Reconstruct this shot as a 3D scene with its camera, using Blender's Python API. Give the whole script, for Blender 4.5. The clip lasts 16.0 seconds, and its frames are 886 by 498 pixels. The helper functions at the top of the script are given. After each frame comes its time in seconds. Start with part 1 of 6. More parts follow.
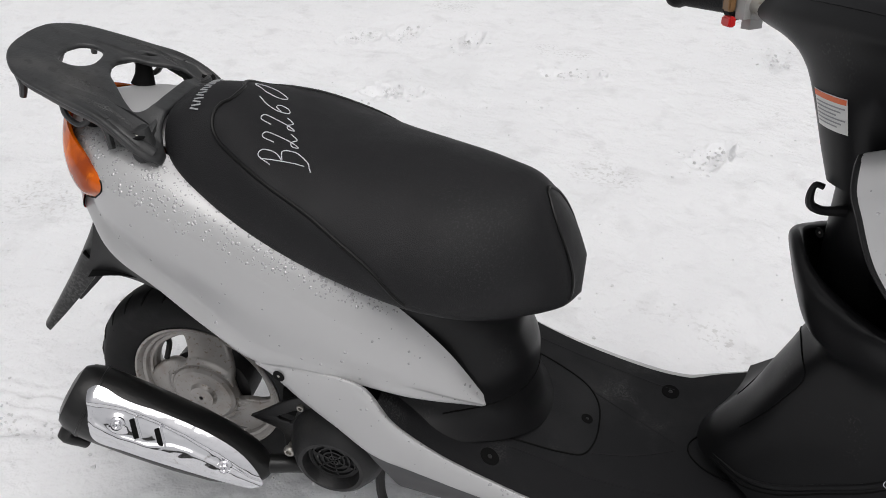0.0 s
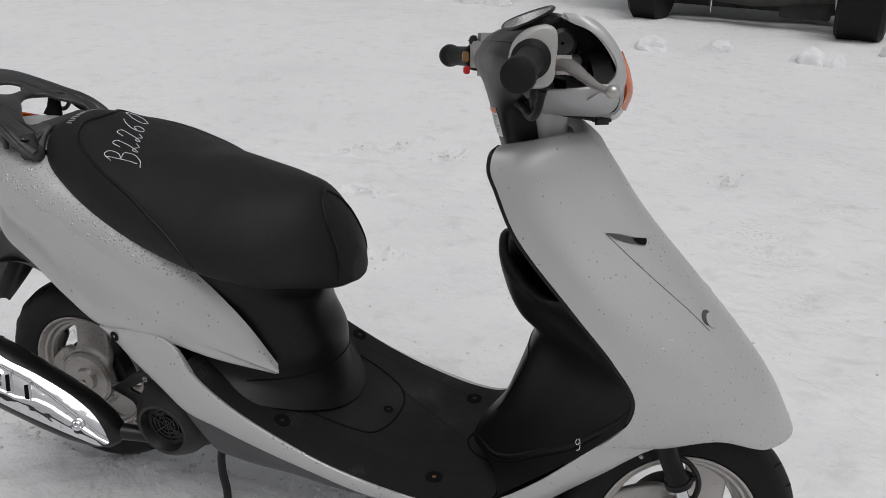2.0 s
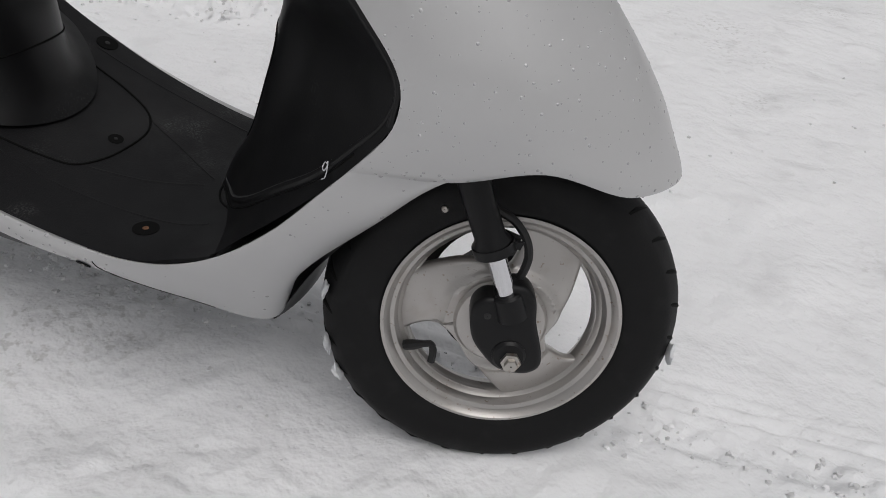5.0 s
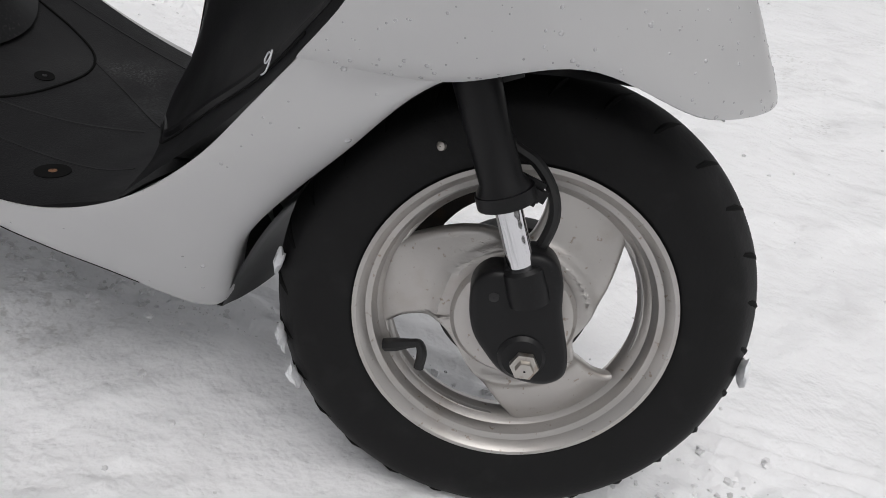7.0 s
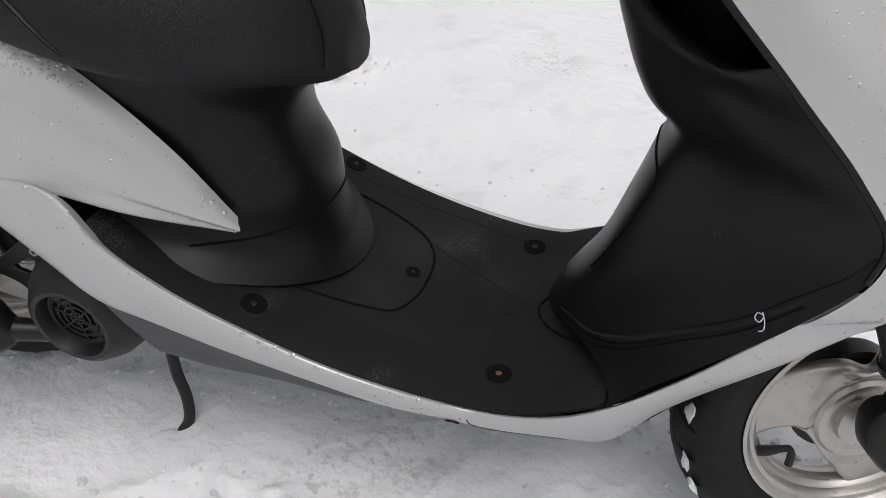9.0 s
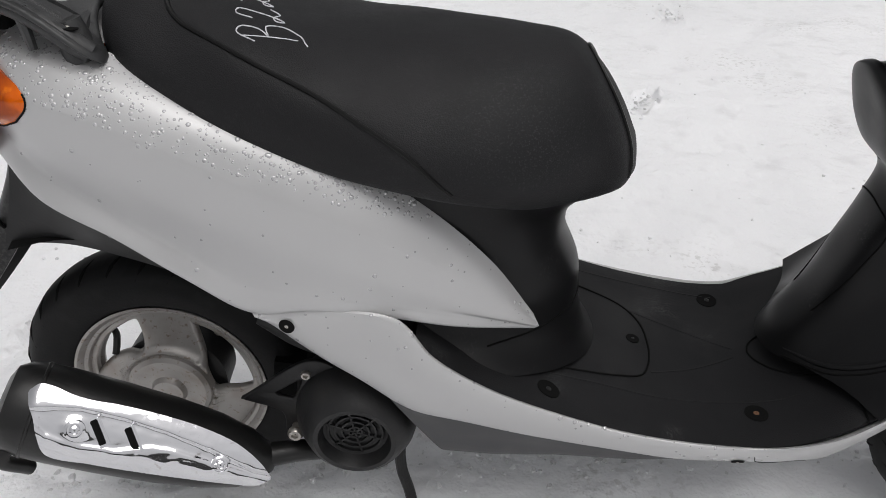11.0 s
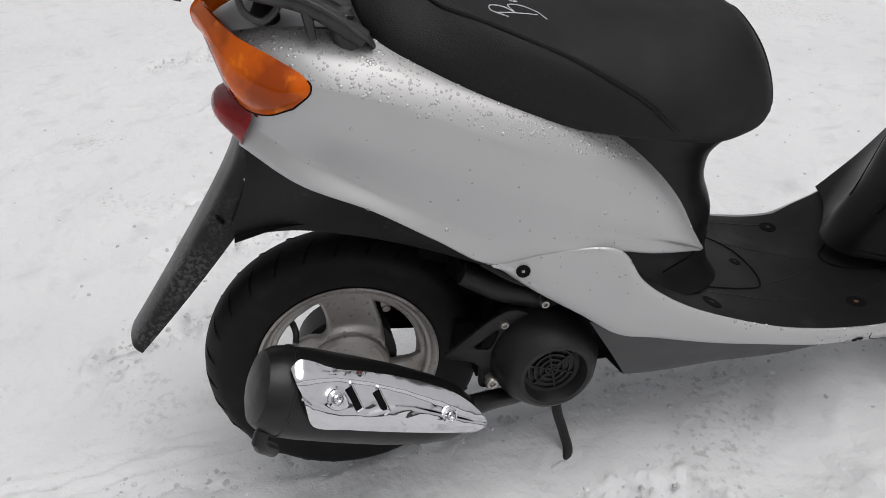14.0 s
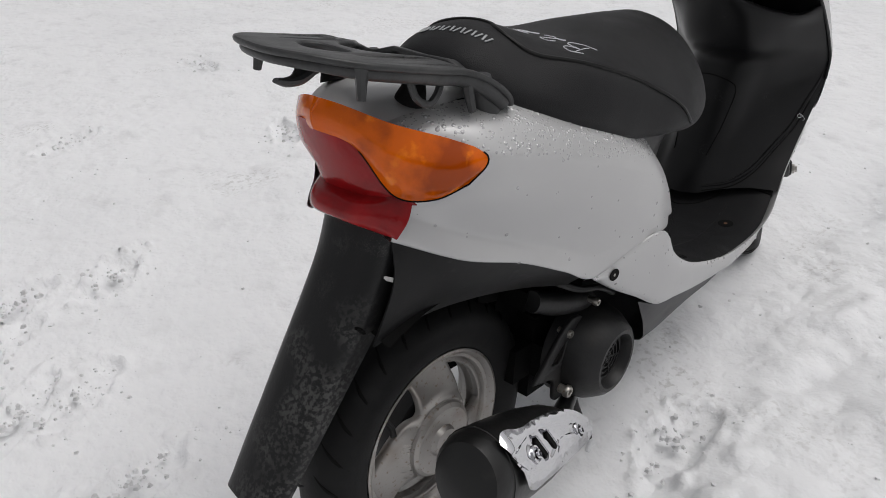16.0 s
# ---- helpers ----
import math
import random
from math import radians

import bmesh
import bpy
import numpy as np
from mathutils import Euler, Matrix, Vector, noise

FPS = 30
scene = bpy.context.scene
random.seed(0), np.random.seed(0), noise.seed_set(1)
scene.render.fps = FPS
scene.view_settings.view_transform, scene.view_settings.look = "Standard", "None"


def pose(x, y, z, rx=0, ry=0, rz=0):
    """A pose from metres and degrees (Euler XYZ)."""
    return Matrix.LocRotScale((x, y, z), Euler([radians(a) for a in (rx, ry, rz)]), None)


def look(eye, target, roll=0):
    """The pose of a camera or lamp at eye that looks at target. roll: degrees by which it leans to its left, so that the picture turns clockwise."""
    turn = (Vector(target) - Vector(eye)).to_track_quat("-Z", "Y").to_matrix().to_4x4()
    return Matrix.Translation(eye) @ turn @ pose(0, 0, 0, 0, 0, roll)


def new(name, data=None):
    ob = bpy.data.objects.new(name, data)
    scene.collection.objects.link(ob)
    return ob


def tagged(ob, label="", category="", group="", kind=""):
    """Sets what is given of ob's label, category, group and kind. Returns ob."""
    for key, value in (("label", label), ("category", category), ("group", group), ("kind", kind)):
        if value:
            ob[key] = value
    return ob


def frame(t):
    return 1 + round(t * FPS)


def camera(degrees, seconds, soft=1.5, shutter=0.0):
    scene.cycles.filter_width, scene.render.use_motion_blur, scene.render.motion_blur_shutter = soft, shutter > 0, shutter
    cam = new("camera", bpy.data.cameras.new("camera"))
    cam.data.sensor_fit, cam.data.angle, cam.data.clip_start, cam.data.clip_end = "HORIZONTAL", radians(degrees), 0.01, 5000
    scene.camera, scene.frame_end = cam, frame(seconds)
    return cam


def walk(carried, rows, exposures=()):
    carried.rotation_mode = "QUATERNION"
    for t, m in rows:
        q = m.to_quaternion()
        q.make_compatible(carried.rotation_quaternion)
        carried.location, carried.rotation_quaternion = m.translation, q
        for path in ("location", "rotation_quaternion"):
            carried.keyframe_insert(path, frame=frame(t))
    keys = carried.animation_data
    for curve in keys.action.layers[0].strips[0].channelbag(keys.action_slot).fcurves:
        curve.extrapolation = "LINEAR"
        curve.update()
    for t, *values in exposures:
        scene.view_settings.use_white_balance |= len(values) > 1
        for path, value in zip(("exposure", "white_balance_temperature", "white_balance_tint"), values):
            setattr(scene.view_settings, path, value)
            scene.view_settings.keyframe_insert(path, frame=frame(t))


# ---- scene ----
cam = camera(58.85, 16.0, soft=0.9)
PATH = [
    (0, (0.6396, -0.9549, 1.2757), (0.4554, -0.1540, 0.7060), 1.26),
    (0.5, (0.7663, -1.0561, 1.2620), (0.5709, -0.2290, 0.7350), 2.51),
    (1, (0.9041, -1.1336, 1.2628), (0.6877, -0.2857, 0.7788), 3.00),
    (1.5, (1.0522, -1.1654, 1.2425), (0.7919, -0.3045, 0.8055), 2.77),
    (2, (1.1753, -1.1702, 1.2101), (0.8817, -0.3060, 0.8015), 1.44),
    (2.5, (1.2254, -1.1790, 1.1806), (0.9398, -0.3096, 0.7774), 1.17),
    (3, (1.2377, -1.1955, 1.1515), (0.9921, -0.3194, 0.7365), 2.24),
    (3.5, (1.2640, -1.1856, 1.1082), (1.0551, -0.3102, 0.6724), 3.46),
    (4, (1.2904, -1.0987, 1.0276), (1.0989, -0.2272, 0.5762), 5.12),
    (4.5, (1.3269, -0.9248, 0.9531), (1.1242, -0.0898, 0.4416), 6.25),
    (5, (1.3531, -0.7459, 0.8158), (1.1263, 0.0411, 0.2420), 6.67),
    (5.2, (1.3799, -0.6839, 0.7350), (1.1211, 0.0855, 0.1510), 5.99),
    (7.3, (1.3313, -0.5932, 0.6159), (1.0492, 0.2208, 0.1081), 7.63),
    (7.5, (1.2782, -0.6210, 0.6930), (1.0295, 0.1771, 0.1440), 7.38),
    (8, (1.1582, -0.6819, 0.8086), (0.9358, 0.1120, 0.2427), 6.37),
    (8.5, (1.0583, -0.7192, 0.8587), (0.8174, 0.0674, 0.2902), 1.98),
    (9, (0.9323, -0.7626, 0.9235), (0.7108, 0.0126, 0.3319), -0.58),
    (9.2, (0.8788, -0.7727, 0.9489), (0.6764, 0.0051, 0.3539), -0.73),
    (11.3, (0.3808, -0.9114, 1.0327), (0.3523, -0.0679, 0.4965), -1.52),
    (11.5, (0.3398, -0.9104, 1.0339), (0.3174, -0.0695, 0.4933), -1.73),
    (12, (0.2015, -0.9368, 1.0479), (0.2573, -0.0977, 0.5069), -0.38),
    (12.5, (0.1033, -0.9876, 1.0620), (0.2207, -0.1405, 0.5437), 0.80),
    (13, (0.0412, -1.0047, 1.0595), (0.1774, -0.1551, 0.5500), 0.73),
    (13.5, (0.0120, -1.0171, 1.0372), (0.1541, -0.1662, 0.5316), -0.28),
    (14, (-0.0348, -1.0198, 1.0282), (0.1292, -0.1801, 0.5106), -1.78),
    (14.5, (-0.1865, -0.9733, 1.0561), (0.0872, -0.1621, 0.5393), -2.00),
    (15, (-0.3149, -0.8973, 1.0966), (0.0578, -0.1250, 0.5821), -2.71),
    (15.5, (-0.4910, -0.7599, 1.0926), (0.0330, -0.0770, 0.5837), -2.21),
    (16, (-0.6237, -0.6683, 1.0846), (0.0080, -0.0810, 0.5786), -2.86),
]
walk(cam, [(t, look(eye, target, roll)) for t, eye, target, roll in PATH],
     exposures=[(t, stops, 6560, 11) for t, stops in ((0.0, -0.35), (1.0, -0.48), (2.0, -0.73), (5.2, -0.67), (7.5, -0.28), (8.0, -0.23), (9.0, -0.32), (12.5, -0.40), (16.0, -0.56))])


# ---- world and light ----
world = bpy.data.worlds.new("overcast_sky")
scene.world = world
world.use_nodes = True
wn = world.node_tree
wn.nodes.clear()
sky = wn.nodes.new("ShaderNodeTexSky")
sky.sky_type = "NISHITA"
sky.sun_disc = False
sky.sun_elevation, sky.sun_rotation = radians(69), radians(137)
sky.dust_density, sky.air_density = 4.0, 1.0
grey = wn.nodes.new("ShaderNodeHueSaturation")
grey.inputs["Saturation"].default_value = 0.10
back = wn.nodes.new("ShaderNodeBackground")
back.inputs["Strength"].default_value = 0.15
wout = wn.nodes.new("ShaderNodeOutputWorld")
wn.links.new(sky.outputs["Color"], grey.inputs["Color"])
wn.links.new(grey.outputs["Color"], back.inputs["Color"])
wn.links.new(back.outputs["Background"], wout.inputs["Surface"])
sun = new("sun", bpy.data.lights.new("sun", "SUN"))
sun.data.energy, sun.data.angle, sun.data.color = 1.1, radians(50), (1.0, 0.985, 0.97)
sun.matrix_world = look((1.2, -1.3, 4.6), (0, 0, 0))


# ---- materials ----
def material(name, color, rough=0.5, metal=0.0, coat=0.0, spots=(), bumps=(), rough_var=0.0, tint_var=0.0, clear=0.0):
    """spots: (scale, low, high, colour, strength); bumps: (kind, scale, height in metres)."""
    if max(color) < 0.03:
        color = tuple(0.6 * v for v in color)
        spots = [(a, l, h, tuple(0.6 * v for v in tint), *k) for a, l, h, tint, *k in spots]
    m = bpy.data.materials.new(name)
    m.use_nodes = True
    nt = m.node_tree
    bsdf = nt.nodes["Principled BSDF"]
    bsdf.inputs["Base Color"].default_value = (*color, 1)
    bsdf.inputs["Roughness"].default_value = rough
    bsdf.inputs["Metallic"].default_value = metal
    bsdf.inputs["Coat Weight"].default_value = coat
    bsdf.inputs["Coat Roughness"].default_value = 0.06
    bsdf.inputs["Transmission Weight"].default_value = clear
    if max(color) < 0.1 and metal < 0.05:
        bsdf.inputs["Specular IOR Level"].default_value = 0.22
    coord = nt.nodes.new("ShaderNodeTexCoord")

    def noise_at(scale, detail=4.0):
        n = nt.nodes.new("ShaderNodeTexNoise")
        n.inputs["Scale"].default_value, n.inputs["Detail"].default_value = scale, detail
        nt.links.new(coord.outputs["Object"], n.inputs["Vector"])
        return n.outputs["Fac"]

    last = None
    if tint_var:
        mix = nt.nodes.new("ShaderNodeMix")
        mix.data_type = "RGBA"
        a = tuple(c * (1 - tint_var) for c in color)
        b = tuple(min(1, c * (1 + tint_var)) for c in color)
        mix.inputs[6].default_value, mix.inputs[7].default_value = (*a, 1), (*b, 1)
        nt.links.new(noise_at(14.0, 8.0), mix.inputs[0])
        last = mix.outputs[2]
    for scale, low, high, tint, strength, *mask in spots:
        ramp = nt.nodes.new("ShaderNodeMapRange")
        ramp.inputs[1].default_value, ramp.inputs[2].default_value, ramp.inputs[4].default_value = low, high, strength
        nt.links.new(noise_at(scale, 6.0), ramp.inputs[0])
        factor = ramp.outputs[0]
        if mask:
            patch = nt.nodes.new("ShaderNodeMapRange")
            patch.inputs[1].default_value, patch.inputs[2].default_value = mask[1], mask[2]
            nt.links.new(noise_at(mask[0], 3.0), patch.inputs[0])
            times = nt.nodes.new("ShaderNodeMath")
            times.operation = "MULTIPLY"
            nt.links.new(factor, times.inputs[0])
            nt.links.new(patch.outputs[0], times.inputs[1])
            factor = times.outputs[0]
        mix = nt.nodes.new("ShaderNodeMix")
        mix.data_type = "RGBA"
        mix.inputs[6].default_value, mix.inputs[7].default_value = (*color, 1), (*tint, 1)
        if last:
            nt.links.new(last, mix.inputs[6])
        nt.links.new(factor, mix.inputs[0])
        last = mix.outputs[2]
    if last:
        nt.links.new(last, bsdf.inputs["Base Color"])
    if rough_var:
        ramp = nt.nodes.new("ShaderNodeMapRange")
        ramp.inputs[3].default_value, ramp.inputs[4].default_value = max(0.02, rough - rough_var), min(1, rough + rough_var)
        nt.links.new(noise_at(22.0, 5.0), ramp.inputs[0])
        nt.links.new(ramp.outputs[0], bsdf.inputs["Roughness"])
    normal = None
    for kind, scale, height in bumps:
        if kind == "cells":
            tex = nt.nodes.new("ShaderNodeTexVoronoi")
            tex.inputs["Scale"].default_value = scale
            nt.links.new(coord.outputs["Object"], tex.inputs["Vector"])
            source = tex.outputs["Distance"]
        elif kind == "ribs":
            tex = nt.nodes.new("ShaderNodeTexWave")
            tex.inputs["Scale"].default_value = scale
            nt.links.new(coord.outputs["Object"], tex.inputs["Vector"])
            source = tex.outputs["Fac"]
        else:
            source = noise_at(scale, 3.0)
        bump = nt.nodes.new("ShaderNodeBump")
        bump.inputs["Distance"].default_value = height
        bump.inputs["Strength"].default_value = 1.0
        nt.links.new(source, bump.inputs["Height"])
        if normal:
            nt.links.new(normal, bump.inputs["Normal"])
        normal = bump.outputs["Normal"]
    if normal:
        nt.links.new(normal, bsdf.inputs["Normal"])
    return m


SILVER = material("silver_paint", (0.485, 0.485, 0.488), 0.42, 0.38, 0.15, [(9.0, 0.62, 0.8, (0.42, 0.42, 0.42), 0.5)], [("noise", 900.0, 0.00003)], 0.06)
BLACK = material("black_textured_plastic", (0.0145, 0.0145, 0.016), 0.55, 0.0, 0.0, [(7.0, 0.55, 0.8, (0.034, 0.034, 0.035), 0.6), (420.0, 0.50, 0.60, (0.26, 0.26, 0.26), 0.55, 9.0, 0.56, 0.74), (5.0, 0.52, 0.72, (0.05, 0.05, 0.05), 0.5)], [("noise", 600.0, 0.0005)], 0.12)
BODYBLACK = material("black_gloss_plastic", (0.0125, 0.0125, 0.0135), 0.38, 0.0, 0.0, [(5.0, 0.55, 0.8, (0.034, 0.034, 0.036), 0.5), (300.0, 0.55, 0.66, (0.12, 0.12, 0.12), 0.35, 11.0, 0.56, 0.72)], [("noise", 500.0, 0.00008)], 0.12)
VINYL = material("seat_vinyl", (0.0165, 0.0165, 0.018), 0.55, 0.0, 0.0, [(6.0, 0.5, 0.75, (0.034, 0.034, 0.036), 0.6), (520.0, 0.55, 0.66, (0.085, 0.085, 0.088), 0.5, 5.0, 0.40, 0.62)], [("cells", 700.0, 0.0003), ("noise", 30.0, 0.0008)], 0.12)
PIPING = material("seat_piping", (0.007, 0.007, 0.007), 0.35)
GREY = material("grey_undercover", (0.075, 0.075, 0.078), 0.55, 0.0, 0.0, [(20.0, 0.5, 0.8, (0.11, 0.11, 0.11), 0.5)], [("noise", 400.0, 0.0001)], 0.1)
RACK = material("rack_grey", (0.036, 0.037, 0.038), 0.42, 0.2, 0.0, [(16.0, 0.5, 0.7, (0.068, 0.067, 0.066), 0.8), (70.0, 0.55, 0.66, (0.02, 0.02, 0.02), 0.6)], [("noise", 260.0, 0.0004)], 0.12)
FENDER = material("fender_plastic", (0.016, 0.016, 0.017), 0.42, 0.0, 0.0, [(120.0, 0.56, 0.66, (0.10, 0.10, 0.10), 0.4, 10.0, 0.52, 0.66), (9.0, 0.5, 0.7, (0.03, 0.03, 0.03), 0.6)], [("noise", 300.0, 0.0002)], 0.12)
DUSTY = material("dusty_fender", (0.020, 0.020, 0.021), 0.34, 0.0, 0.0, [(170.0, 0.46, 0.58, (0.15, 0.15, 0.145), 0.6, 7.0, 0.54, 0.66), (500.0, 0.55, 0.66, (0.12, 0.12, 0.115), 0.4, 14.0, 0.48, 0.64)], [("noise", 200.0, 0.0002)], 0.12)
AMBER = material("amber_lens", (0.66, 0.115, 0.001), 0.10, 0.0, 0.0, [(16.0, 0.46, 0.62, (0.26, 0.036, 0.001), 0.85), (34.0, 0.60, 0.68, (0.85, 0.22, 0.005), 0.7)], [("noise", 45.0, 0.0008)])
RED = material("red_lens", (0.27, 0.006, 0.008), 0.14, 0.0, 0.0, [(30.0, 0.55, 0.7, (0.36, 0.015, 0.015), 0.5), (14.0, 0.5, 0.66, (0.14, 0.004, 0.005), 0.6)], [("cells", 180.0, 0.0002)])
for lens in (AMBER, RED):
    lens.node_tree.nodes["Principled BSDF"].inputs["Specular IOR Level"].default_value = 0.30
CHROME = material("chrome", (0.66, 0.66, 0.68), 0.06, 1.0, 0.0, [(60.0, 0.66, 0.72, (0.30, 0.27, 0.25), 0.5)], [("noise", 18.0, 0.0012)], 0.03)
STEEL = material("worn_steel", (0.45, 0.43, 0.40), 0.38, 0.9, 0.0, [(90.0, 0.55, 0.7, (0.22, 0.15, 0.10), 0.6)], [], 0.12)
RUST = material("rusty_steel", (0.16, 0.09, 0.06), 0.7, 0.3, 0.0, [(60.0, 0.45, 0.7, (0.30, 0.13, 0.05), 0.8)], [("noise", 200.0, 0.0004)])
RUSTY = material("rusty_black", (0.022, 0.017, 0.015), 0.6, 0.1, 0.0, [(40.0, 0.55, 0.72, (0.10, 0.05, 0.03), 0.6)], [("noise", 200.0, 0.0004)])
ALLOY = material("alloy_wheel", (0.47, 0.452, 0.435), 0.36, 0.8, 0.1, [(25.0, 0.55, 0.75, (0.36, 0.31, 0.27), 0.5), (160.0, 0.64, 0.71, (0.20, 0.13, 0.08), 0.6)], [("noise", 300.0, 0.0001)], 0.1)
# Rear wheel's copy of the alloy: body shade put into its colour, plus dirt and rust.
SHADED_ALLOY = material("shaded_dirty_alloy", (0.36, 0.345, 0.33), 0.42, 0.7, 0.0, [(20.0, 0.5, 0.72, (0.24, 0.20, 0.17), 0.6), (150.0, 0.60, 0.70, (0.16, 0.10, 0.06), 0.6)], [("noise", 300.0, 0.0001)], 0.1)
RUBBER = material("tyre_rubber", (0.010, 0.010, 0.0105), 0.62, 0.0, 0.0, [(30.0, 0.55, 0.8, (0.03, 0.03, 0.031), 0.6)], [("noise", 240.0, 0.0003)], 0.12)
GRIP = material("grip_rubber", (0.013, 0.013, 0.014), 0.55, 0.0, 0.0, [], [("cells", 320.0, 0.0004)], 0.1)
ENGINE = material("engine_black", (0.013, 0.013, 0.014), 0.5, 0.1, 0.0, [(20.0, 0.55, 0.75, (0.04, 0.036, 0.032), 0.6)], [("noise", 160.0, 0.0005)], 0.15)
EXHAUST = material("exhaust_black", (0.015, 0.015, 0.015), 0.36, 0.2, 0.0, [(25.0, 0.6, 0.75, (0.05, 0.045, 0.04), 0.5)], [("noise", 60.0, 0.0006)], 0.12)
# Near-black for seams and gaps; on hollows, fender lining and engine it paints shade.
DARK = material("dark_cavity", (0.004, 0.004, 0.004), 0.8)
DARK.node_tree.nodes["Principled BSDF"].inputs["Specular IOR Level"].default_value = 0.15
WHITE = material("label_white", (0.72, 0.72, 0.70), 0.45)
ORANGE = material("label_orange", (0.72, 0.16, 0.06), 0.45)
INK = material("label_ink", (0.30, 0.30, 0.31), 0.5)
CHALK = material("chalk_line", (0.62, 0.63, 0.66), 0.8, 0.0, 0.0, [(300.0, 0.5, 0.65, (0.3, 0.3, 0.32), 0.7)])
PRINT = material("printed_mark", (0.34, 0.35, 0.36), 0.6)
BUTTON = material("red_switch", (0.62, 0.02, 0.02), 0.35)
BROWN = material("brown_switch", (0.22, 0.12, 0.05), 0.45)
SWITCH = material("switch_housing", (0.40, 0.40, 0.39), 0.42, 0.2, 0.1, [(40.0, 0.6, 0.8, (0.36, 0.35, 0.33), 0.5)], [], 0.08)
# Pale base colour paints the sky reflected in the glass.
DIAL = material("meter_glass", (0.66, 0.66, 0.66), 0.12, 0.0, 0.6, [(18.0, 0.4, 0.7, (0.28, 0.28, 0.28), 0.6)])
WATER = material("water_drop", (0.485, 0.485, 0.49), 0.12, 0.36, 0.0)

CRUMB = material("snow_crumbs", (0.60, 0.605, 0.615), 0.75, 0.0, 0.0, [], [("noise", 90.0, 0.003)])
shade = CRUMB.node_tree.nodes.new("ShaderNodeNewGeometry")
ramp = CRUMB.node_tree.nodes.new("ShaderNodeMix")
ramp.data_type = "RGBA"
ramp.inputs[6].default_value, ramp.inputs[7].default_value = (0.58, 0.58, 0.585, 1), (0.82, 0.825, 0.835, 1)
CRUMB.node_tree.links.new(shade.outputs["Random Per Island"], ramp.inputs[0])
CRUMB.node_tree.links.new(ramp.outputs[2], CRUMB.node_tree.nodes["Principled BSDF"].inputs["Base Color"])
ICE = material("packed_snow_lump", (0.68, 0.69, 0.71), 0.7, 0.0, 0.0, [], [("noise", 90.0, 0.003)])
CAR = material("muddy_underbody", (0.035, 0.033, 0.032), 0.7, 0.1, 0.0, [(3.0, 0.45, 0.7, (0.09, 0.085, 0.08), 0.7)], [("noise", 12.0, 0.01)])


def snow_material():
    """White trodden snow: broad grey patches, and noise-masked dark specks that paint shade among crumbs."""
    m = material("trodden_snow", (0.80, 0.806, 0.818), 0.75, 0.0, 0.0,
                 [(0.9, 0.50, 0.75, (0.71, 0.72, 0.735), 0.7), (9.0, 0.56, 0.74, (0.62, 0.62, 0.63), 0.5)],
                 [("noise", 7.0, 0.026), ("noise", 26.0, 0.010), ("noise", 110.0, 0.0016)])
    nt = m.node_tree
    bsdf = nt.nodes["Principled BSDF"]
    was = bsdf.inputs["Base Color"].links[0].from_socket
    coord = nt.nodes.new("ShaderNodeTexCoord")
    factors = []
    for scale, low, high in ((2.3, 0.58, 0.68), (70.0, 0.53, 0.64)):
        n = nt.nodes.new("ShaderNodeTexNoise")
        n.inputs["Scale"].default_value, n.inputs["Detail"].default_value = scale, 5.0
        nt.links.new(coord.outputs["Object"], n.inputs["Vector"])
        ramp = nt.nodes.new("ShaderNodeMapRange")
        ramp.inputs[1].default_value, ramp.inputs[2].default_value = low, high
        nt.links.new(n.outputs["Fac"], ramp.inputs[0])
        factors.append(ramp.outputs[0])
    both_of = nt.nodes.new("ShaderNodeMath")
    both_of.operation = "MULTIPLY"
    nt.links.new(factors[0], both_of.inputs[0])
    nt.links.new(factors[1], both_of.inputs[1])
    mix = nt.nodes.new("ShaderNodeMix")
    mix.data_type = "RGBA"
    # Darker specks put the weak shade of crumbled snow into the colour.
    mix.inputs[7].default_value = (0.62, 0.62, 0.62, 1)
    nt.links.new(was, mix.inputs[6])
    nt.links.new(both_of.outputs[0], mix.inputs[0])
    nt.links.new(mix.outputs[2], bsdf.inputs["Base Color"])
    return m


SNOW = snow_material()


# ---- mesh helpers ----
def spline(points, n):
    """n points along a smooth curve through the given ones."""
    p = np.array(points, float)
    if len(p) == 1:
        return np.repeat(p, n, 0)
    step = np.maximum(np.linalg.norm(np.diff(p, axis=0), axis=1), 1e-6) ** 0.6
    s = np.r_[0, np.cumsum(step)]
    tan = np.empty_like(p)
    slope = np.diff(p, axis=0) / step[:, None]
    tan[0], tan[-1] = slope[0], slope[-1]
    if len(p) > 2:
        w = step[1:] / (step[1:] + step[:-1])
        tan[1:-1] = slope[:-1] * w[:, None] + slope[1:] * (1 - w[:, None])
    at = np.linspace(0, s[-1], n)
    i = np.clip(np.searchsorted(s, at, "right") - 1, 0, len(p) - 2)
    h, u = step[i][:, None], ((at - s[i]) / step[i])[:, None]
    return (2 * u**3 - 3 * u**2 + 1) * p[i] + (u**3 - 2 * u**2 + u) * h * tan[i] + (3 * u**2 - 2 * u**3) * p[i + 1] + (u**3 - u**2) * h * tan[i + 1]


def sheet(rows, nu, nv):
    """A grid of nv x nu points through rows of points."""
    a = np.stack([spline(r, nu) for r in rows])
    return np.stack([spline(a[:, k], nv) for k in range(nu)], 1)


def middle_y(z):
    """The scooter leans a little to its right on the stand: the y of its middle plane at a height."""
    return -0.075 * np.maximum(0, np.asarray(z) - 0.3)


def both(a):
    """A right-hand grid and its mirror image in the leaning middle plane."""
    left = a[:, ::-1].copy()
    left[..., 1] = 2 * middle_y(left[..., 2]) - left[..., 1]
    return a, left


def other(p):
    return (p[0], 2 * float(middle_y(p[2])) - p[1], p[2])


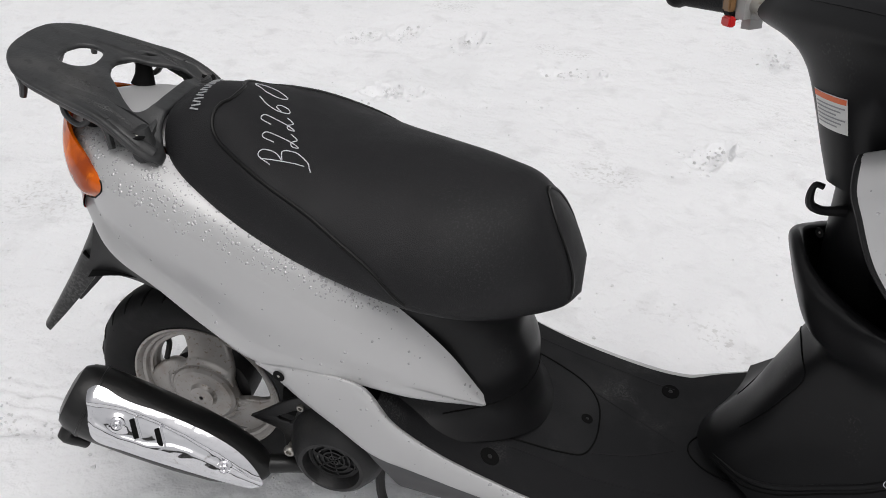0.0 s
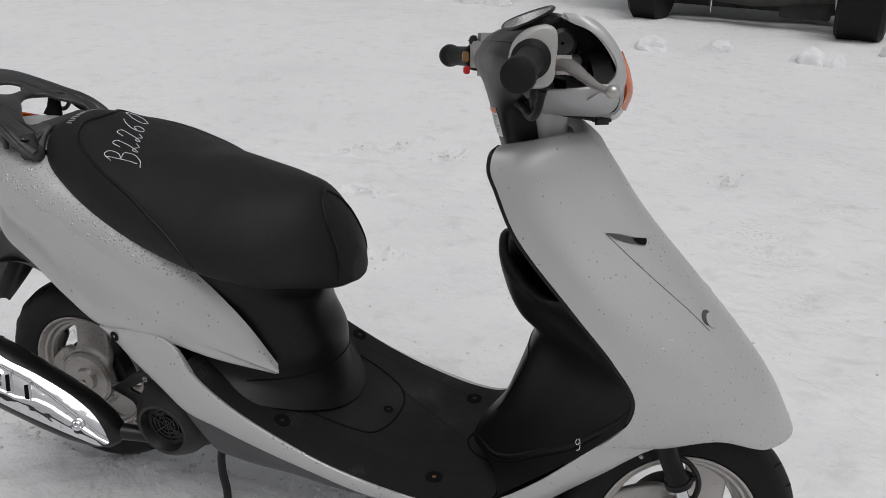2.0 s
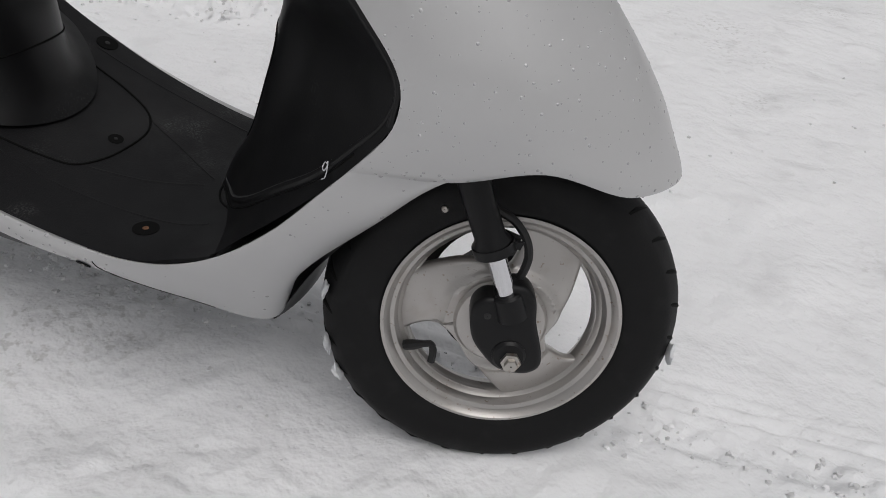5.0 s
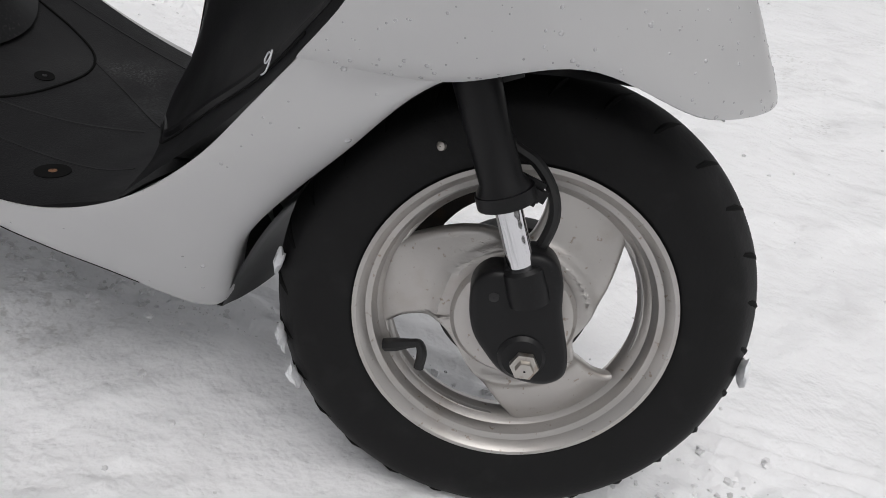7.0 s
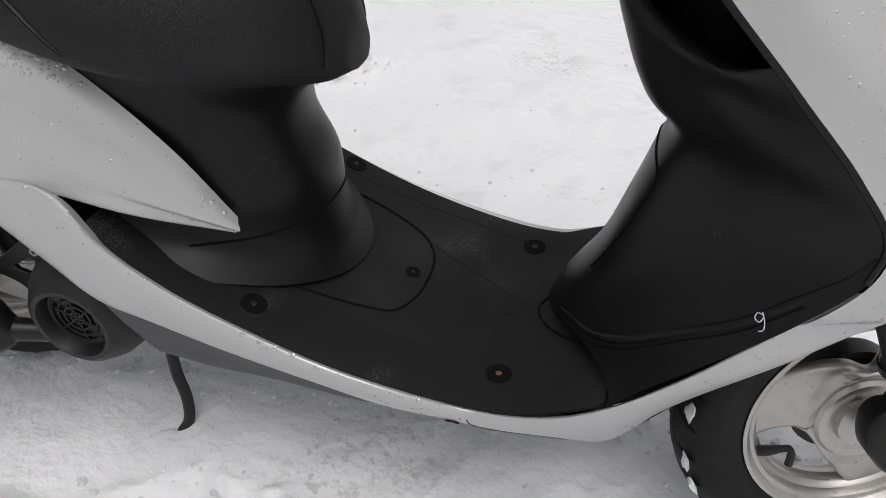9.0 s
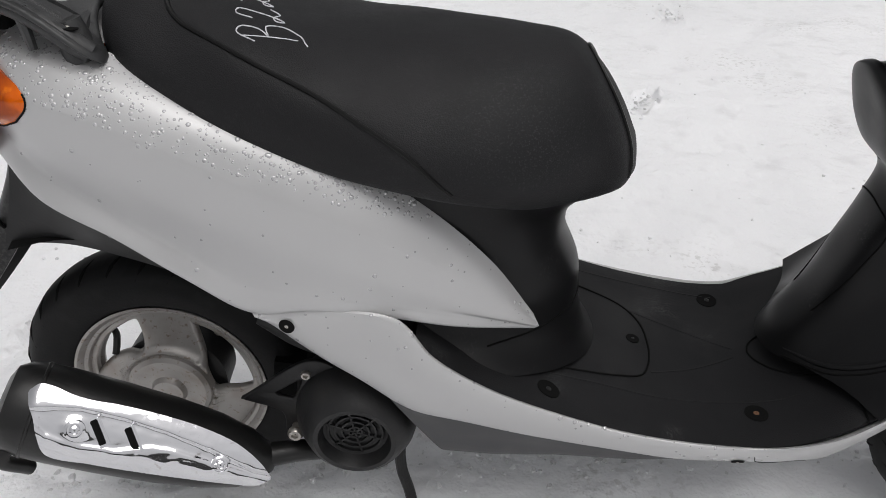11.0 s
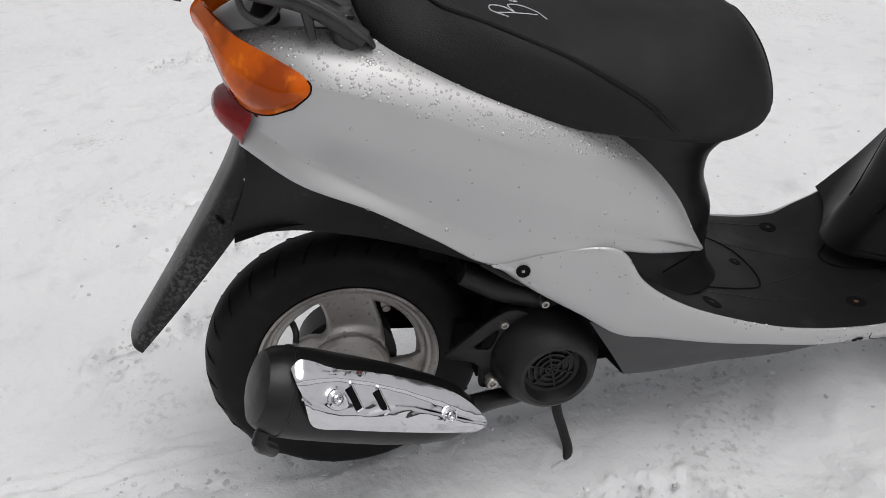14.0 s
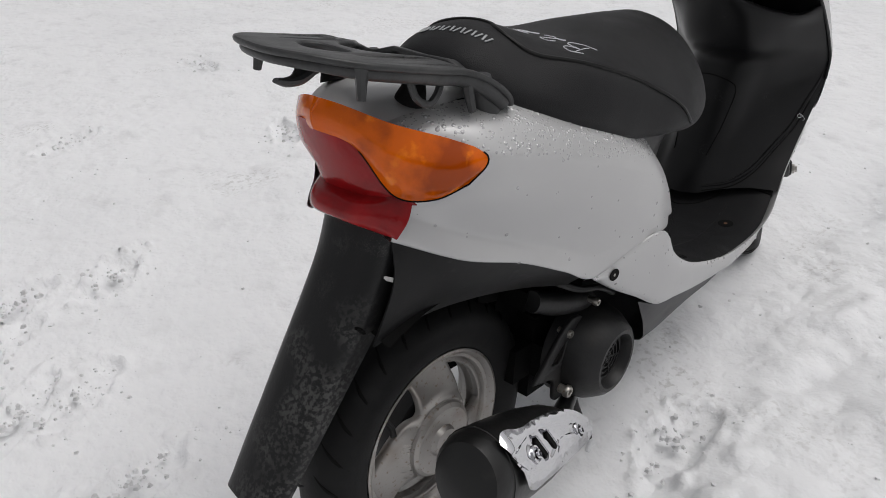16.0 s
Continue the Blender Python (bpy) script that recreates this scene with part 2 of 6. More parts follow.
def leaning(r):
    """A row from the right edge to the middle, its middle laid into the leaning plane."""
    h = max(abs(p[1]) for p in r) or 1.0
    return [(x, y + float(middle_y(z)) * (1 - abs(y) / h), z) for x, y, z in r]


def whole(rows):
    """Rows from the right edge to the middle, carried on to the left edge."""
    return [leaning(r) + [other(p) for p in reversed(leaning(r)[:-1])] for r in rows]


def grid_bm(a, thick=0.0, closed=False):
    """A bmesh of a grid; thick: a shell of that thickness, set inwards, closed all round."""
    bm = bmesh.new()
    nv, nu = a.shape[:2]

    def lay(b):
        return [[bm.verts.new(b[j, i]) for i in range(nu)] for j in range(nv)]

    def skin(v, flip):
        for j in range(nv - 1):
            for i in range(nu if closed else nu - 1):
                k = (i + 1) % nu
                q = (v[j][i], v[j][k], v[j + 1][k], v[j + 1][i])
                bm.faces.new(q[::-1] if flip else q)

    outer = lay(a)
    skin(outer, False)
    if thick:
        du, dv = np.gradient(a, axis=1), np.gradient(a, axis=0)
        n = np.cross(du, dv)
        n /= np.maximum(np.linalg.norm(n, axis=2, keepdims=True), 1e-9)
        inner = lay(a + n * thick)
        skin(inner, True)
        ring = [(0, i) for i in range(nu - 1)] + [(j, nu - 1) for j in range(nv - 1)] + [(nv - 1, i) for i in range(nu - 1, 0, -1)] + [(j, 0) for j in range(nv - 1, 0, -1)]
        for (j, i), (q, k) in zip(ring, ring[1:] + ring[:1]):
            bm.faces.new((outer[j][i], inner[j][i], inner[q][k], outer[q][k]))
        bmesh.ops.recalc_face_normals(bm, faces=bm.faces)
    return bm


def ringed(sections, caps=True):
    """A closed skin over closed rings of points."""
    bm = grid_bm(np.array(sections, float), closed=True)
    bm.verts.ensure_lookup_table()
    n = len(sections[0])
    if caps:
        bm.faces.new(list(bm.verts)[:n])
        bm.faces.new(list(bm.verts)[-n:])
    bmesh.ops.recalc_face_normals(bm, faces=bm.faces)
    return bm


def tube(points, radius, sides=10, n=0, flat=1.0):
    """A round bar along points; radius: one number or one a point."""
    p = spline(points, n) if n else np.array(points, float)
    r = np.full(len(p), radius) if np.isscalar(radius) else np.interp(np.linspace(0, 1, len(p)), np.linspace(0, 1, len(radius)), radius)
    d = np.gradient(p, axis=0)
    d /= np.linalg.norm(d, axis=1, keepdims=True)
    up = np.array([0, 0, 1.0]) if abs(d[0][2]) < 0.9 else np.array([1.0, 0, 0])
    rings = []
    for k in range(len(p)):
        side = np.cross(d[k], up)
        side /= np.linalg.norm(side)
        up = np.cross(side, d[k])
        th = np.linspace(0, 2 * math.pi, sides, endpoint=False)
        rings.append(p[k] + r[k] * (np.cos(th)[:, None] * side + flat * np.sin(th)[:, None] * up))
    return ringed(rings)


def axes_matrix(origin, x, y, z):
    m = Matrix((x, y, z)).transposed().to_4x4()
    m.translation = origin
    return m


def lathe(profile, m, sides=48, caps=False):
    """Turn (distance along the local y axis, radius) pairs round that axis, laid into the world by m."""
    th = np.linspace(0, 2 * math.pi, sides, endpoint=False)
    rings = [[m @ Vector((r * math.cos(t), y, r * math.sin(t))) for t in th] for y, r in profile]
    return ringed(rings, caps)


def block(size, m=None, bevel=0.0, taper=1.0):
    bm = bmesh.new()
    bmesh.ops.create_cube(bm, size=1.0)
    for v in bm.verts:
        k = taper if v.co.z > 0 else 1.0
        v.co = Vector((v.co.x * size[0] * k, v.co.y * size[1] * k, v.co.z * size[2]))
    if bevel:
        bmesh.ops.bevel(bm, geom=bm.edges, offset=bevel, segments=2, affect="EDGES")
    if m is not None:
        bm.transform(m)
    return bm


def joined(*parts):
    bm = bmesh.new()
    for b in parts:
        mesh = bpy.data.meshes.new("scratch")
        b.to_mesh(mesh)
        b.free()
        bm.from_mesh(mesh)
        bpy.data.meshes.remove(mesh)
    return bm


def plate(outline, holes, thick, bevel, n=64):
    """A flat plate in x and y with holes, as a bmesh."""
    curve = bpy.data.curves.new("scratch", "CURVE")
    curve.dimensions, curve.fill_mode, curve.extrude, curve.bevel_depth, curve.bevel_resolution = "2D", "BOTH", thick / 2 - bevel, bevel, 2
    for loop in (outline, *holes):
        p = spline(list(loop) + [loop[0]], n)[:-1] if len(loop) > 4 else np.array(loop, float)
        s = curve.splines.new("POLY")
        s.points.add(len(p) - 1)
        for k, q in enumerate(p):
            s.points[k].co = (q[0], q[1], 0, 1)
        s.use_cyclic_u = True
    ob = bpy.data.objects.new("scratch", curve)
    mesh = bpy.data.meshes.new_from_object(ob)
    bm = bmesh.new()
    bm.from_mesh(mesh)
    bpy.data.objects.remove(ob)
    bpy.data.curves.remove(curve)
    bpy.data.meshes.remove(mesh)
    bmesh.ops.remove_doubles(bm, verts=bm.verts, dist=1e-6)
    return bm


def part(name, bm, mat, parent=None, label="", smooth=True, edge=35):
    mesh = bpy.data.meshes.new(name)
    bm.to_mesh(mesh)
    bm.free()
    mesh.materials.append(mat)
    if smooth:
        mesh.polygons.foreach_set("use_smooth", [True] * len(mesh.polygons))
        mesh.set_sharp_from_angle(angle=radians(edge))
    ob = new(name, mesh)
    ob.parent = parent
    return tagged(ob, label)


def thing(name, label, category, group=""):
    return tagged(new(name), label, category, group)


from mathutils.bvhtree import BVHTree


def tree_of(*grids):
    verts, faces = [], []
    for a in grids:
        nv, nu = a.shape[:2]
        base = len(verts)
        verts += [Vector(p) for p in a.reshape(-1, 3)]
        faces += [(base + j * nu + i, base + j * nu + i + 1, base + (j + 1) * nu + i + 1, base + (j + 1) * nu + i) for j in range(nv - 1) for i in range(nu - 1)]
    return BVHTree.FromPolygons(verts, faces)


def laid(points, tree, lift, outward):
    """Points moved onto a surface and lifted off it, away from the point outward lies behind."""
    out = []
    for p in points:
        hit, n, _, _ = tree.find_nearest(Vector(p))
        n = n if n.dot(Vector(outward)) > 0 else -n
        out.append(hit + n * lift)
    return out


def screw(place, axis, radius, parent, mat=STEEL, cup=True, name="screw"):
    """A cross-head screw; cup: lays a flush dark disc, the painted shade of its recess."""
    z = -Vector(axis).normalized()
    x = z.orthogonal().normalized()
    m = axes_matrix(Vector(place), x, z, x.cross(z))
    if cup:
        part("cup_shade", lathe([(0.0015, radius * 1.12), (0.0003, radius * 1.10), (0.0004, radius * 0.9), (0.0005, 0.0005)], m, 24), DARK, parent)
    k = 0.5 if cup else 1.0
    head = lathe([(0.003, radius * 0.56 * k), (0.0002, radius * 0.54 * k), (-0.0004, radius * 0.35 * k), (-0.0004, 0.0005)], m, 12)
    return part(name, head, mat, parent)


# ---- snow ----
def snow_height(x, y):
    """The lie of the snow: broad waves, a crumbled track beside the scooter and banks trodden up round it."""
    v = Vector((x, y, 0))
    z = 0.012 + 0.016 * noise.noise(v * 0.9) + 0.010 * noise.noise(v * 3.1 + Vector((5, 2, 0)))
    near = math.exp(-((x - 0.6) ** 2 + (y - 0.2) ** 2) / 9)
    clods = noise.noise(v * 2.2 + Vector((9, 4, 0)))
    rough = noise.noise(v * 6.0) * 0.007 + max(0, noise.noise(v * 13.0) - 0.1) * 0.012 * max(0.15, clods + 0.3) + max(0, noise.noise(v * 34.0) - 0.1) * 0.009 * max(0.0, clods)
    z += 1.6 * rough * (0.35 + 0.65 * near)
    edge = y + 0.30 - 0.06 * (x - 0.4) + 0.02 * math.sin(4.1 * x) + 0.02 * noise.noise(v * 7.0)
    if abs(edge) < 0.5:
        wall = 1 / (1 + math.exp(max(-40, min(40, edge * 60))))
        z += 0.014 * wall * math.exp(-((edge + 0.06) / 0.14) ** 2) * (1 + 0.9 * noise.noise(v * 15.0))
        z += math.exp(-(edge / 0.05) ** 2) * (0.012 * abs(noise.noise(v * 24.0)) + 0.006 * max(0, noise.noise(v * 55.0)))
    rut = y - 0.06 * (x - 0.5) + 0.028 * noise.noise(v * 5.0 + Vector((3, 1, 0))) + 0.014 * noise.noise(v * 19.0)
    if abs(rut) < 0.5 and -1.5 < x < 2.2:
        ledge = 1 / (1 + math.exp(max(-40, min(40, rut * 170))))
        z += 0.015 * ledge * math.exp(-(min(0, rut + 0.02) / 0.16) ** 2) * (1 + 0.5 * noise.noise(v * 11.0))
        z += math.exp(-((rut - 0.025) / 0.045) ** 2) * (0.020 * abs(noise.noise(v * 26.0)) - 0.004)
        z += math.exp(-((rut - 0.10) / 0.05) ** 2) * 0.006 * math.sin(rut * 190 + 3 * noise.noise(v * 6.0))
    bank = math.exp(-((y + 0.68 + 0.05 * math.sin(2.3 * x + 1)) / 0.15) ** 2)
    z += bank * (0.022 + 0.036 * noise.noise(v * 4.5) + 0.012 * noise.noise(v * 15.0))
    heap = min(1, max(0, (-0.27 - y) / 0.12))
    if heap:
        z += heap * (0.022 + 0.040 * noise.noise(v * 3.4 + Vector((2, 7, 0))) + 0.016 * noise.noise(v * 9.0) + 0.006 * noise.noise(v * 26.0))
    if y > 4:
        z += min(1, (y - 4) / 3) * (0.04 * noise.noise(v * 0.7) + 0.03 * max(0, noise.noise(v * 1.6)))
    return z


FOOTMARKS = [(-0.15, 1.25, 0.3), (-0.25, 1.10, 0.4), (-0.20, 1.80, 0.2), (0.07, 1.17, 0.5), (-0.42, 0.42, 1.0), (0.45, 2.2, 0.1), (-0.35, 2.5, 1.2), (-0.05, 2.45, 1.3),
             (-0.55, 2.36, 0.8), (1.3, 2.6, 1.5), (-0.32, 0.82, 0.6), (0.44, -0.245, 0.1), (-0.25, 0.47, 0.2), (-0.21, 0.79, 0.5), (2.3, 0.9, 0.4), (1.0, 1.6, 1.1)]


def build_ground():
    """One sheet to the horizon, fine near the scooter."""
    def dense(a, b, n, far):
        inner = np.linspace(a, b, n)
        d = inner[1] - inner[0]
        out, p = [], 0.0
        while p < far:
            d *= 1.13
            p += d
            out.append(p)
        out = np.array(out)
        return np.r_[a - out[::-1], inner, b + out]

    xs, ys = dense(-1.2, 2.1, 380, 900), dense(-0.9, 2.2, 360, 900)
    verts, faces = [], []
    for y in ys:
        for x in xs:
            z = snow_height(x, y) if -6 < x < 9 and -3 < y < 14 else 0.012
            for fx, fy, turn in FOOTMARKS:
                if abs(x - fx) < 0.3 and abs(y - fy) < 0.3:
                    c, s = math.cos(turn), math.sin(turn)
                    u, w = c * (x - fx) + s * (y - fy), -s * (x - fx) + c * (y - fy)
                    r = math.hypot(u / 0.13, w / 0.055) + 0.35 * noise.noise(Vector((x * 16, y * 16, 7)))
                    if r < 1.6:
                        tread = math.sin(u * 190) if r < 0.9 else 0
                        z += -0.024 * max(0, 1 - r**6) - 0.004 * tread * max(0, 1 - r) + 0.030 * math.exp(-((r - 1.12) / 0.12) ** 2) * max(0, noise.noise(Vector((x * 42, y * 42, 1))) + 0.1)
            verts.append((x, y, z))
    nx = len(xs)
    for j in range(len(ys) - 1):
        for i in range(nx - 1):
            faces.append((j * nx + i, j * nx + i + 1, (j + 1) * nx + i + 1, (j + 1) * nx + i))
    mesh = bpy.data.meshes.new("ground")
    mesh.from_pydata(verts, [], faces)
    mesh.materials.append(SNOW)
    mesh.polygons.foreach_set("use_smooth", [True] * len(faces))
    tagged(new("ground", mesh), "trodden white snow with footmarks and ruts", "snow", kind="structure")


build_ground()
# Unseen dark wall added at y = -14 to darken chrome and black plastic.
BACKDROP_DARK = material("backdrop_dark", (0.10, 0.098, 0.095), 0.8, 0.0, 0.0, [(0.6, 0.4, 0.7, (0.055, 0.052, 0.05), 0.8)], [("noise", 3.0, 0.05)])
tagged(part("backdrop", block((60, 0.4, 2.0), pose(0, -14, 0.9)), BACKDROP_DARK, None, ""), "unseen dark wall added to darken reflections", "fence", kind="structure")

# ---- the scooter ----
scooter = thing("motor_scooter", "silver and black motor scooter on its stand in snow", "scooter")

# silver panels under the seat
PANEL = [
    [(-0.104, -0.070, 0.785), (-0.04, -0.100, 0.788), (0.05, -0.122, 0.775), (0.16, -0.145, 0.735), (0.25, -0.160, 0.700), (0.33, -0.166, 0.655), (0.40, -0.158, 0.598), (0.465, -0.146, 0.525), (0.516, -0.130, 0.440)],
    [(-0.102, -0.096, 0.765), (-0.03, -0.145, 0.768), (0.06, -0.166, 0.750), (0.165, -0.183, 0.706), (0.25, -0.192, 0.667), (0.335, -0.189, 0.622), (0.41, -0.176, 0.565), (0.47, -0.159, 0.500), (0.519, -0.136, 0.435)],
    [(-0.098, -0.110, 0.740), (-0.013, -0.172, 0.738), (0.068, -0.189, 0.717), (0.171, -0.200, 0.672), (0.254, -0.205, 0.634), (0.345, -0.200, 0.587), (0.42, -0.182, 0.535), (0.475, -0.163, 0.482), (0.521, -0.138, 0.432)],
    [(-0.097, -0.1110, 0.735), (-0.0135, -0.1730, 0.733), (0.068, -0.1900, 0.712), (0.171, -0.2010, 0.667), (0.254, -0.2060, 0.629), (0.345, -0.2010, 0.582), (0.42, -0.1830, 0.531), (0.475, -0.1640, 0.479), (0.521, -0.1384, 0.4315)],
    [(-0.080, -0.121, 0.700), (-0.02, -0.170, 0.690), (0.068, -0.188, 0.655), (0.165, -0.202, 0.612), (0.254, -0.210, 0.575), (0.345, -0.207, 0.538), (0.42, -0.188, 0.500), (0.475, -0.168, 0.462), (0.522, -0.140, 0.429)],
    [(-0.094, -0.1045, 0.683), (-0.048, -0.1400, 0.654), (0.032, -0.1640, 0.609), (0.108, -0.1820, 0.570), (0.178, -0.1955, 0.534), (0.258, -0.2070, 0.524), (0.336, -0.207, 0.510), (0.42, -0.187, 0.482), (0.520, -0.141, 0.4285)],
    [(-0.096, -0.1045, 0.679), (-0.048, -0.1408, 0.650), (0.033, -0.1648, 0.605), (0.108, -0.1828, 0.566), (0.179, -0.1955, 0.530), (0.258, -0.2070, 0.521), (0.335, -0.207, 0.507), (0.42, -0.187, 0.479), (0.519, -0.141, 0.4280)],
    [(-0.104, -0.106, 0.650), (-0.040, -0.157, 0.613), (0.045, -0.180, 0.576), (0.120, -0.193, 0.531), (0.187, -0.195, 0.488), (0.260, -0.206, 0.499), (0.330, -0.207, 0.494), (0.42, -0.186, 0.463), (0.516, -0.142, 0.427)],
    [(-0.098, -0.080, 0.652), (-0.036, -0.125, 0.620), (0.045, -0.150, 0.584), (0.120, -0.165, 0.541), (0.187, -0.172, 0.500), (0.260, -0.185, 0.506), (0.330, -0.188, 0.500), (0.42, -0.168, 0.468), (0.500, -0.130, 0.432)],
]
panel_grid = sheet(PANEL, 110, 90)
for k, a in enumerate(both(panel_grid)):
    if k:
        m = middle_y(a[..., 2])
        a[..., 1] = m + (a[..., 1] - m) * 0.8
    part("side_panel", grid_bm(a), SILVER, scooter, "silver side panel beaded with water drops")
TAIL = [[(x, -w, z - 0.012), (x - 0.004, -w * 0.5, z), (x - 0.006, 0, z + 0.003)] for x, w, z in ((-0.112, 0.080, 0.786), (-0.09, 0.098, 0.797), (-0.04, 0.118, 0.803), (0.02, 0.122, 0.798), (0.055, 0.112, 0.788))]
part("tail_cover", grid_bm(sheet(whole(TAIL), 30, 16)), SILVER, scooter, "silver tail cover under the rack")

# tail lamp
LENS = [
    [(-0.112, -0.074, 0.772), (-0.128, -0.040, 0.782), (-0.133, 0, 0.785)],
    [(-0.110, -0.086, 0.745), (-0.121, -0.050, 0.752), (-0.125, 0, 0.754)],
    [(-0.0965, -0.106, 0.716), (-0.113, -0.052, 0.720), (-0.117, 0, 0.721)],
    [(-0.0765, -0.1235, 0.689), (-0.105, -0.056, 0.688), (-0.110, 0, 0.689)],
]
def slim_left(a, k):
    m = middle_y(a[..., 2])
    k = np.interp(a[..., 2], np.linspace(0.68, 0.79, len(k)), k)
    a[..., 1] = np.where(a[..., 1] > m, m + (a[..., 1] - m) * k, a[..., 1])
    return a


lamp = part("tail_lamp", grid_bm(slim_left(sheet(whole(LENS), 24, 12), (0.60, 0.70, 1.22, 1.75)), -0.005), RED, scooter, "faded red rear lamp lens")
AMBERS = [
    [(-0.128, -0.034, 0.812), (-0.121, -0.060, 0.808), (-0.092, -0.112, 0.787), (-0.048, -0.147, 0.765), (-0.022, -0.163, 0.750)],
    [(-0.138, -0.036, 0.799), (-0.127, -0.066, 0.790), (-0.098, -0.124, 0.757), (-0.052, -0.160, 0.742), (-0.012, -0.173, 0.738)],
    [(-0.138, -0.036, 0.784), (-0.124, -0.070, 0.774), (-0.100, -0.124, 0.728), (-0.056, -0.161, 0.717), (-0.0135, -0.174, 0.730)],
    [(-0.136, -0.036, 0.778), (-0.118, -0.074, 0.763), (-0.094, -0.112, 0.702), (-0.066, -0.142, 0.6975), (-0.034, -0.164, 0.710)],
]
for k, a in enumerate(both(sheet(AMBERS, 44, 26))):
    if k:
        a = slim_left(a, (0.38, 0.46, 0.80, 1.03))
    signal = part("turn_signal", grid_bm(a, 0.005), AMBER, lamp, "orange turn signal lens")
    rim = [a[-1, i] for i in range(12, 44)] + [a[j, -1] for j in range(24, 4, -1)]
    if k == 0:
        part("lens_seal", tube([Vector(q) for q in rim], 0.0011, 6), DARK, signal)
REFLECT = [
    [(-0.082, -0.1225, 0.698), (-0.104, -0.060, 0.700), (-0.108, 0, 0.701)],
    [(-0.084, -0.1225, 0.688), (-0.120, -0.062, 0.693), (-0.127, 0, 0.696)],
    [(-0.0905, -0.1225, 0.675), (-0.127, -0.060, 0.682), (-0.134, 0, 0.685)],
    [(-0.0985, -0.1170, 0.660), (-0.126, -0.058, 0.671), (-0.133, 0, 0.675)],
    [(-0.1000, -0.1115, 0.652), (-0.119, -0.055, 0.664), (-0.125, 0, 0.668)],
    [(-0.080, -0.100, 0.656), (-0.100, -0.050, 0.662), (-0.106, 0, 0.664)],
]
part("reflector", grid_bm(slim_left(sheet(whole(REFLECT), 30, 24), (0.62, 0.62))), RED, lamp, "dark red rear reflector")

# rear mudguard
MUD = []
for x, z, w, fold, far in ((-0.100, 0.655, 0.078, 0.03, 0.42), (-0.120, 0.610, 0.070, 0.035, 0.48), (-0.150, 0.560, 0.064, 0.035, 0.58), (-0.196, 0.492, 0.056, 0.030, 0.74), (-0.253, 0.412, 0.049, 0.022, 0.9), (-0.302, 0.345, 0.045, 0.014, 1.0)):
    MUD.append([(x + fold, -0.02 - w, z - fold * 0.75), (x + 0.006, -0.02 - w * 0.93, z - 0.004), (x, -0.02 - w * 0.5, z), (x - 0.002, -0.02, z), (x, -0.02 + far * w * 0.5, z), (x + 0.006, -0.02 + far * w * 0.93, z - 0.004), (x + fold, -0.02 + far * w, z - fold * 0.75)])
guard = part("rear_mudguard", grid_bm(sheet(MUD, 26, 24), 0.003), DUSTY, scooter, "black plastic mudguard streaked with dried dirt")
SKIRT = [
    [(-0.096, -0.098, 0.652), (-0.040, -0.140, 0.616), (0.045, -0.164, 0.580), (0.120, -0.178, 0.536), (0.192, -0.184, 0.492)],
    [(-0.105, -0.108, 0.600), (-0.045, -0.128, 0.575), (0.040, -0.145, 0.545), (0.120, -0.155, 0.505), (0.200, -0.165, 0.470)],
    [(-0.140, -0.100, 0.520), (-0.060, -0.106, 0.524), (0.020, -0.120, 0.513), (0.110, -0.130, 0.485), (0.205, -0.140, 0.445)],
]
for k, a in enumerate(both(sheet(SKIRT, 26, 14))):
    if k:
        a = a[:, :19].copy()
        a[..., 1] -= 0.03
    part("fender_skirt", grid_bm(a, 0.003), FENDER, guard)
# Lining sheet in cavity black: the shade under the fender is in its colour.
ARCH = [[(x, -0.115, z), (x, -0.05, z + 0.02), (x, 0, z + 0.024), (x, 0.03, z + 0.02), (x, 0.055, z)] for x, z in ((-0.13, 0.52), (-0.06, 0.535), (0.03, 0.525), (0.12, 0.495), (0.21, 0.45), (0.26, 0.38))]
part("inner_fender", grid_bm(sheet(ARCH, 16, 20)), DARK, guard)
part("clip", block((0.003, 0.016, 0.009), pose(-0.103, -0.095, 0.595, 0, -30, 18), 0.001), WHITE, guard, "bright chip on the mudguard")
for x, y, z in ((-0.131, -0.066, 0.580), (-0.146, -0.084, 0.541)):
    part("notch", block((0.004, 0.012, 0.014), pose(x, y, z, 0, -32, 12), 0.001), DARK, guard)

# seat
SEAT = []
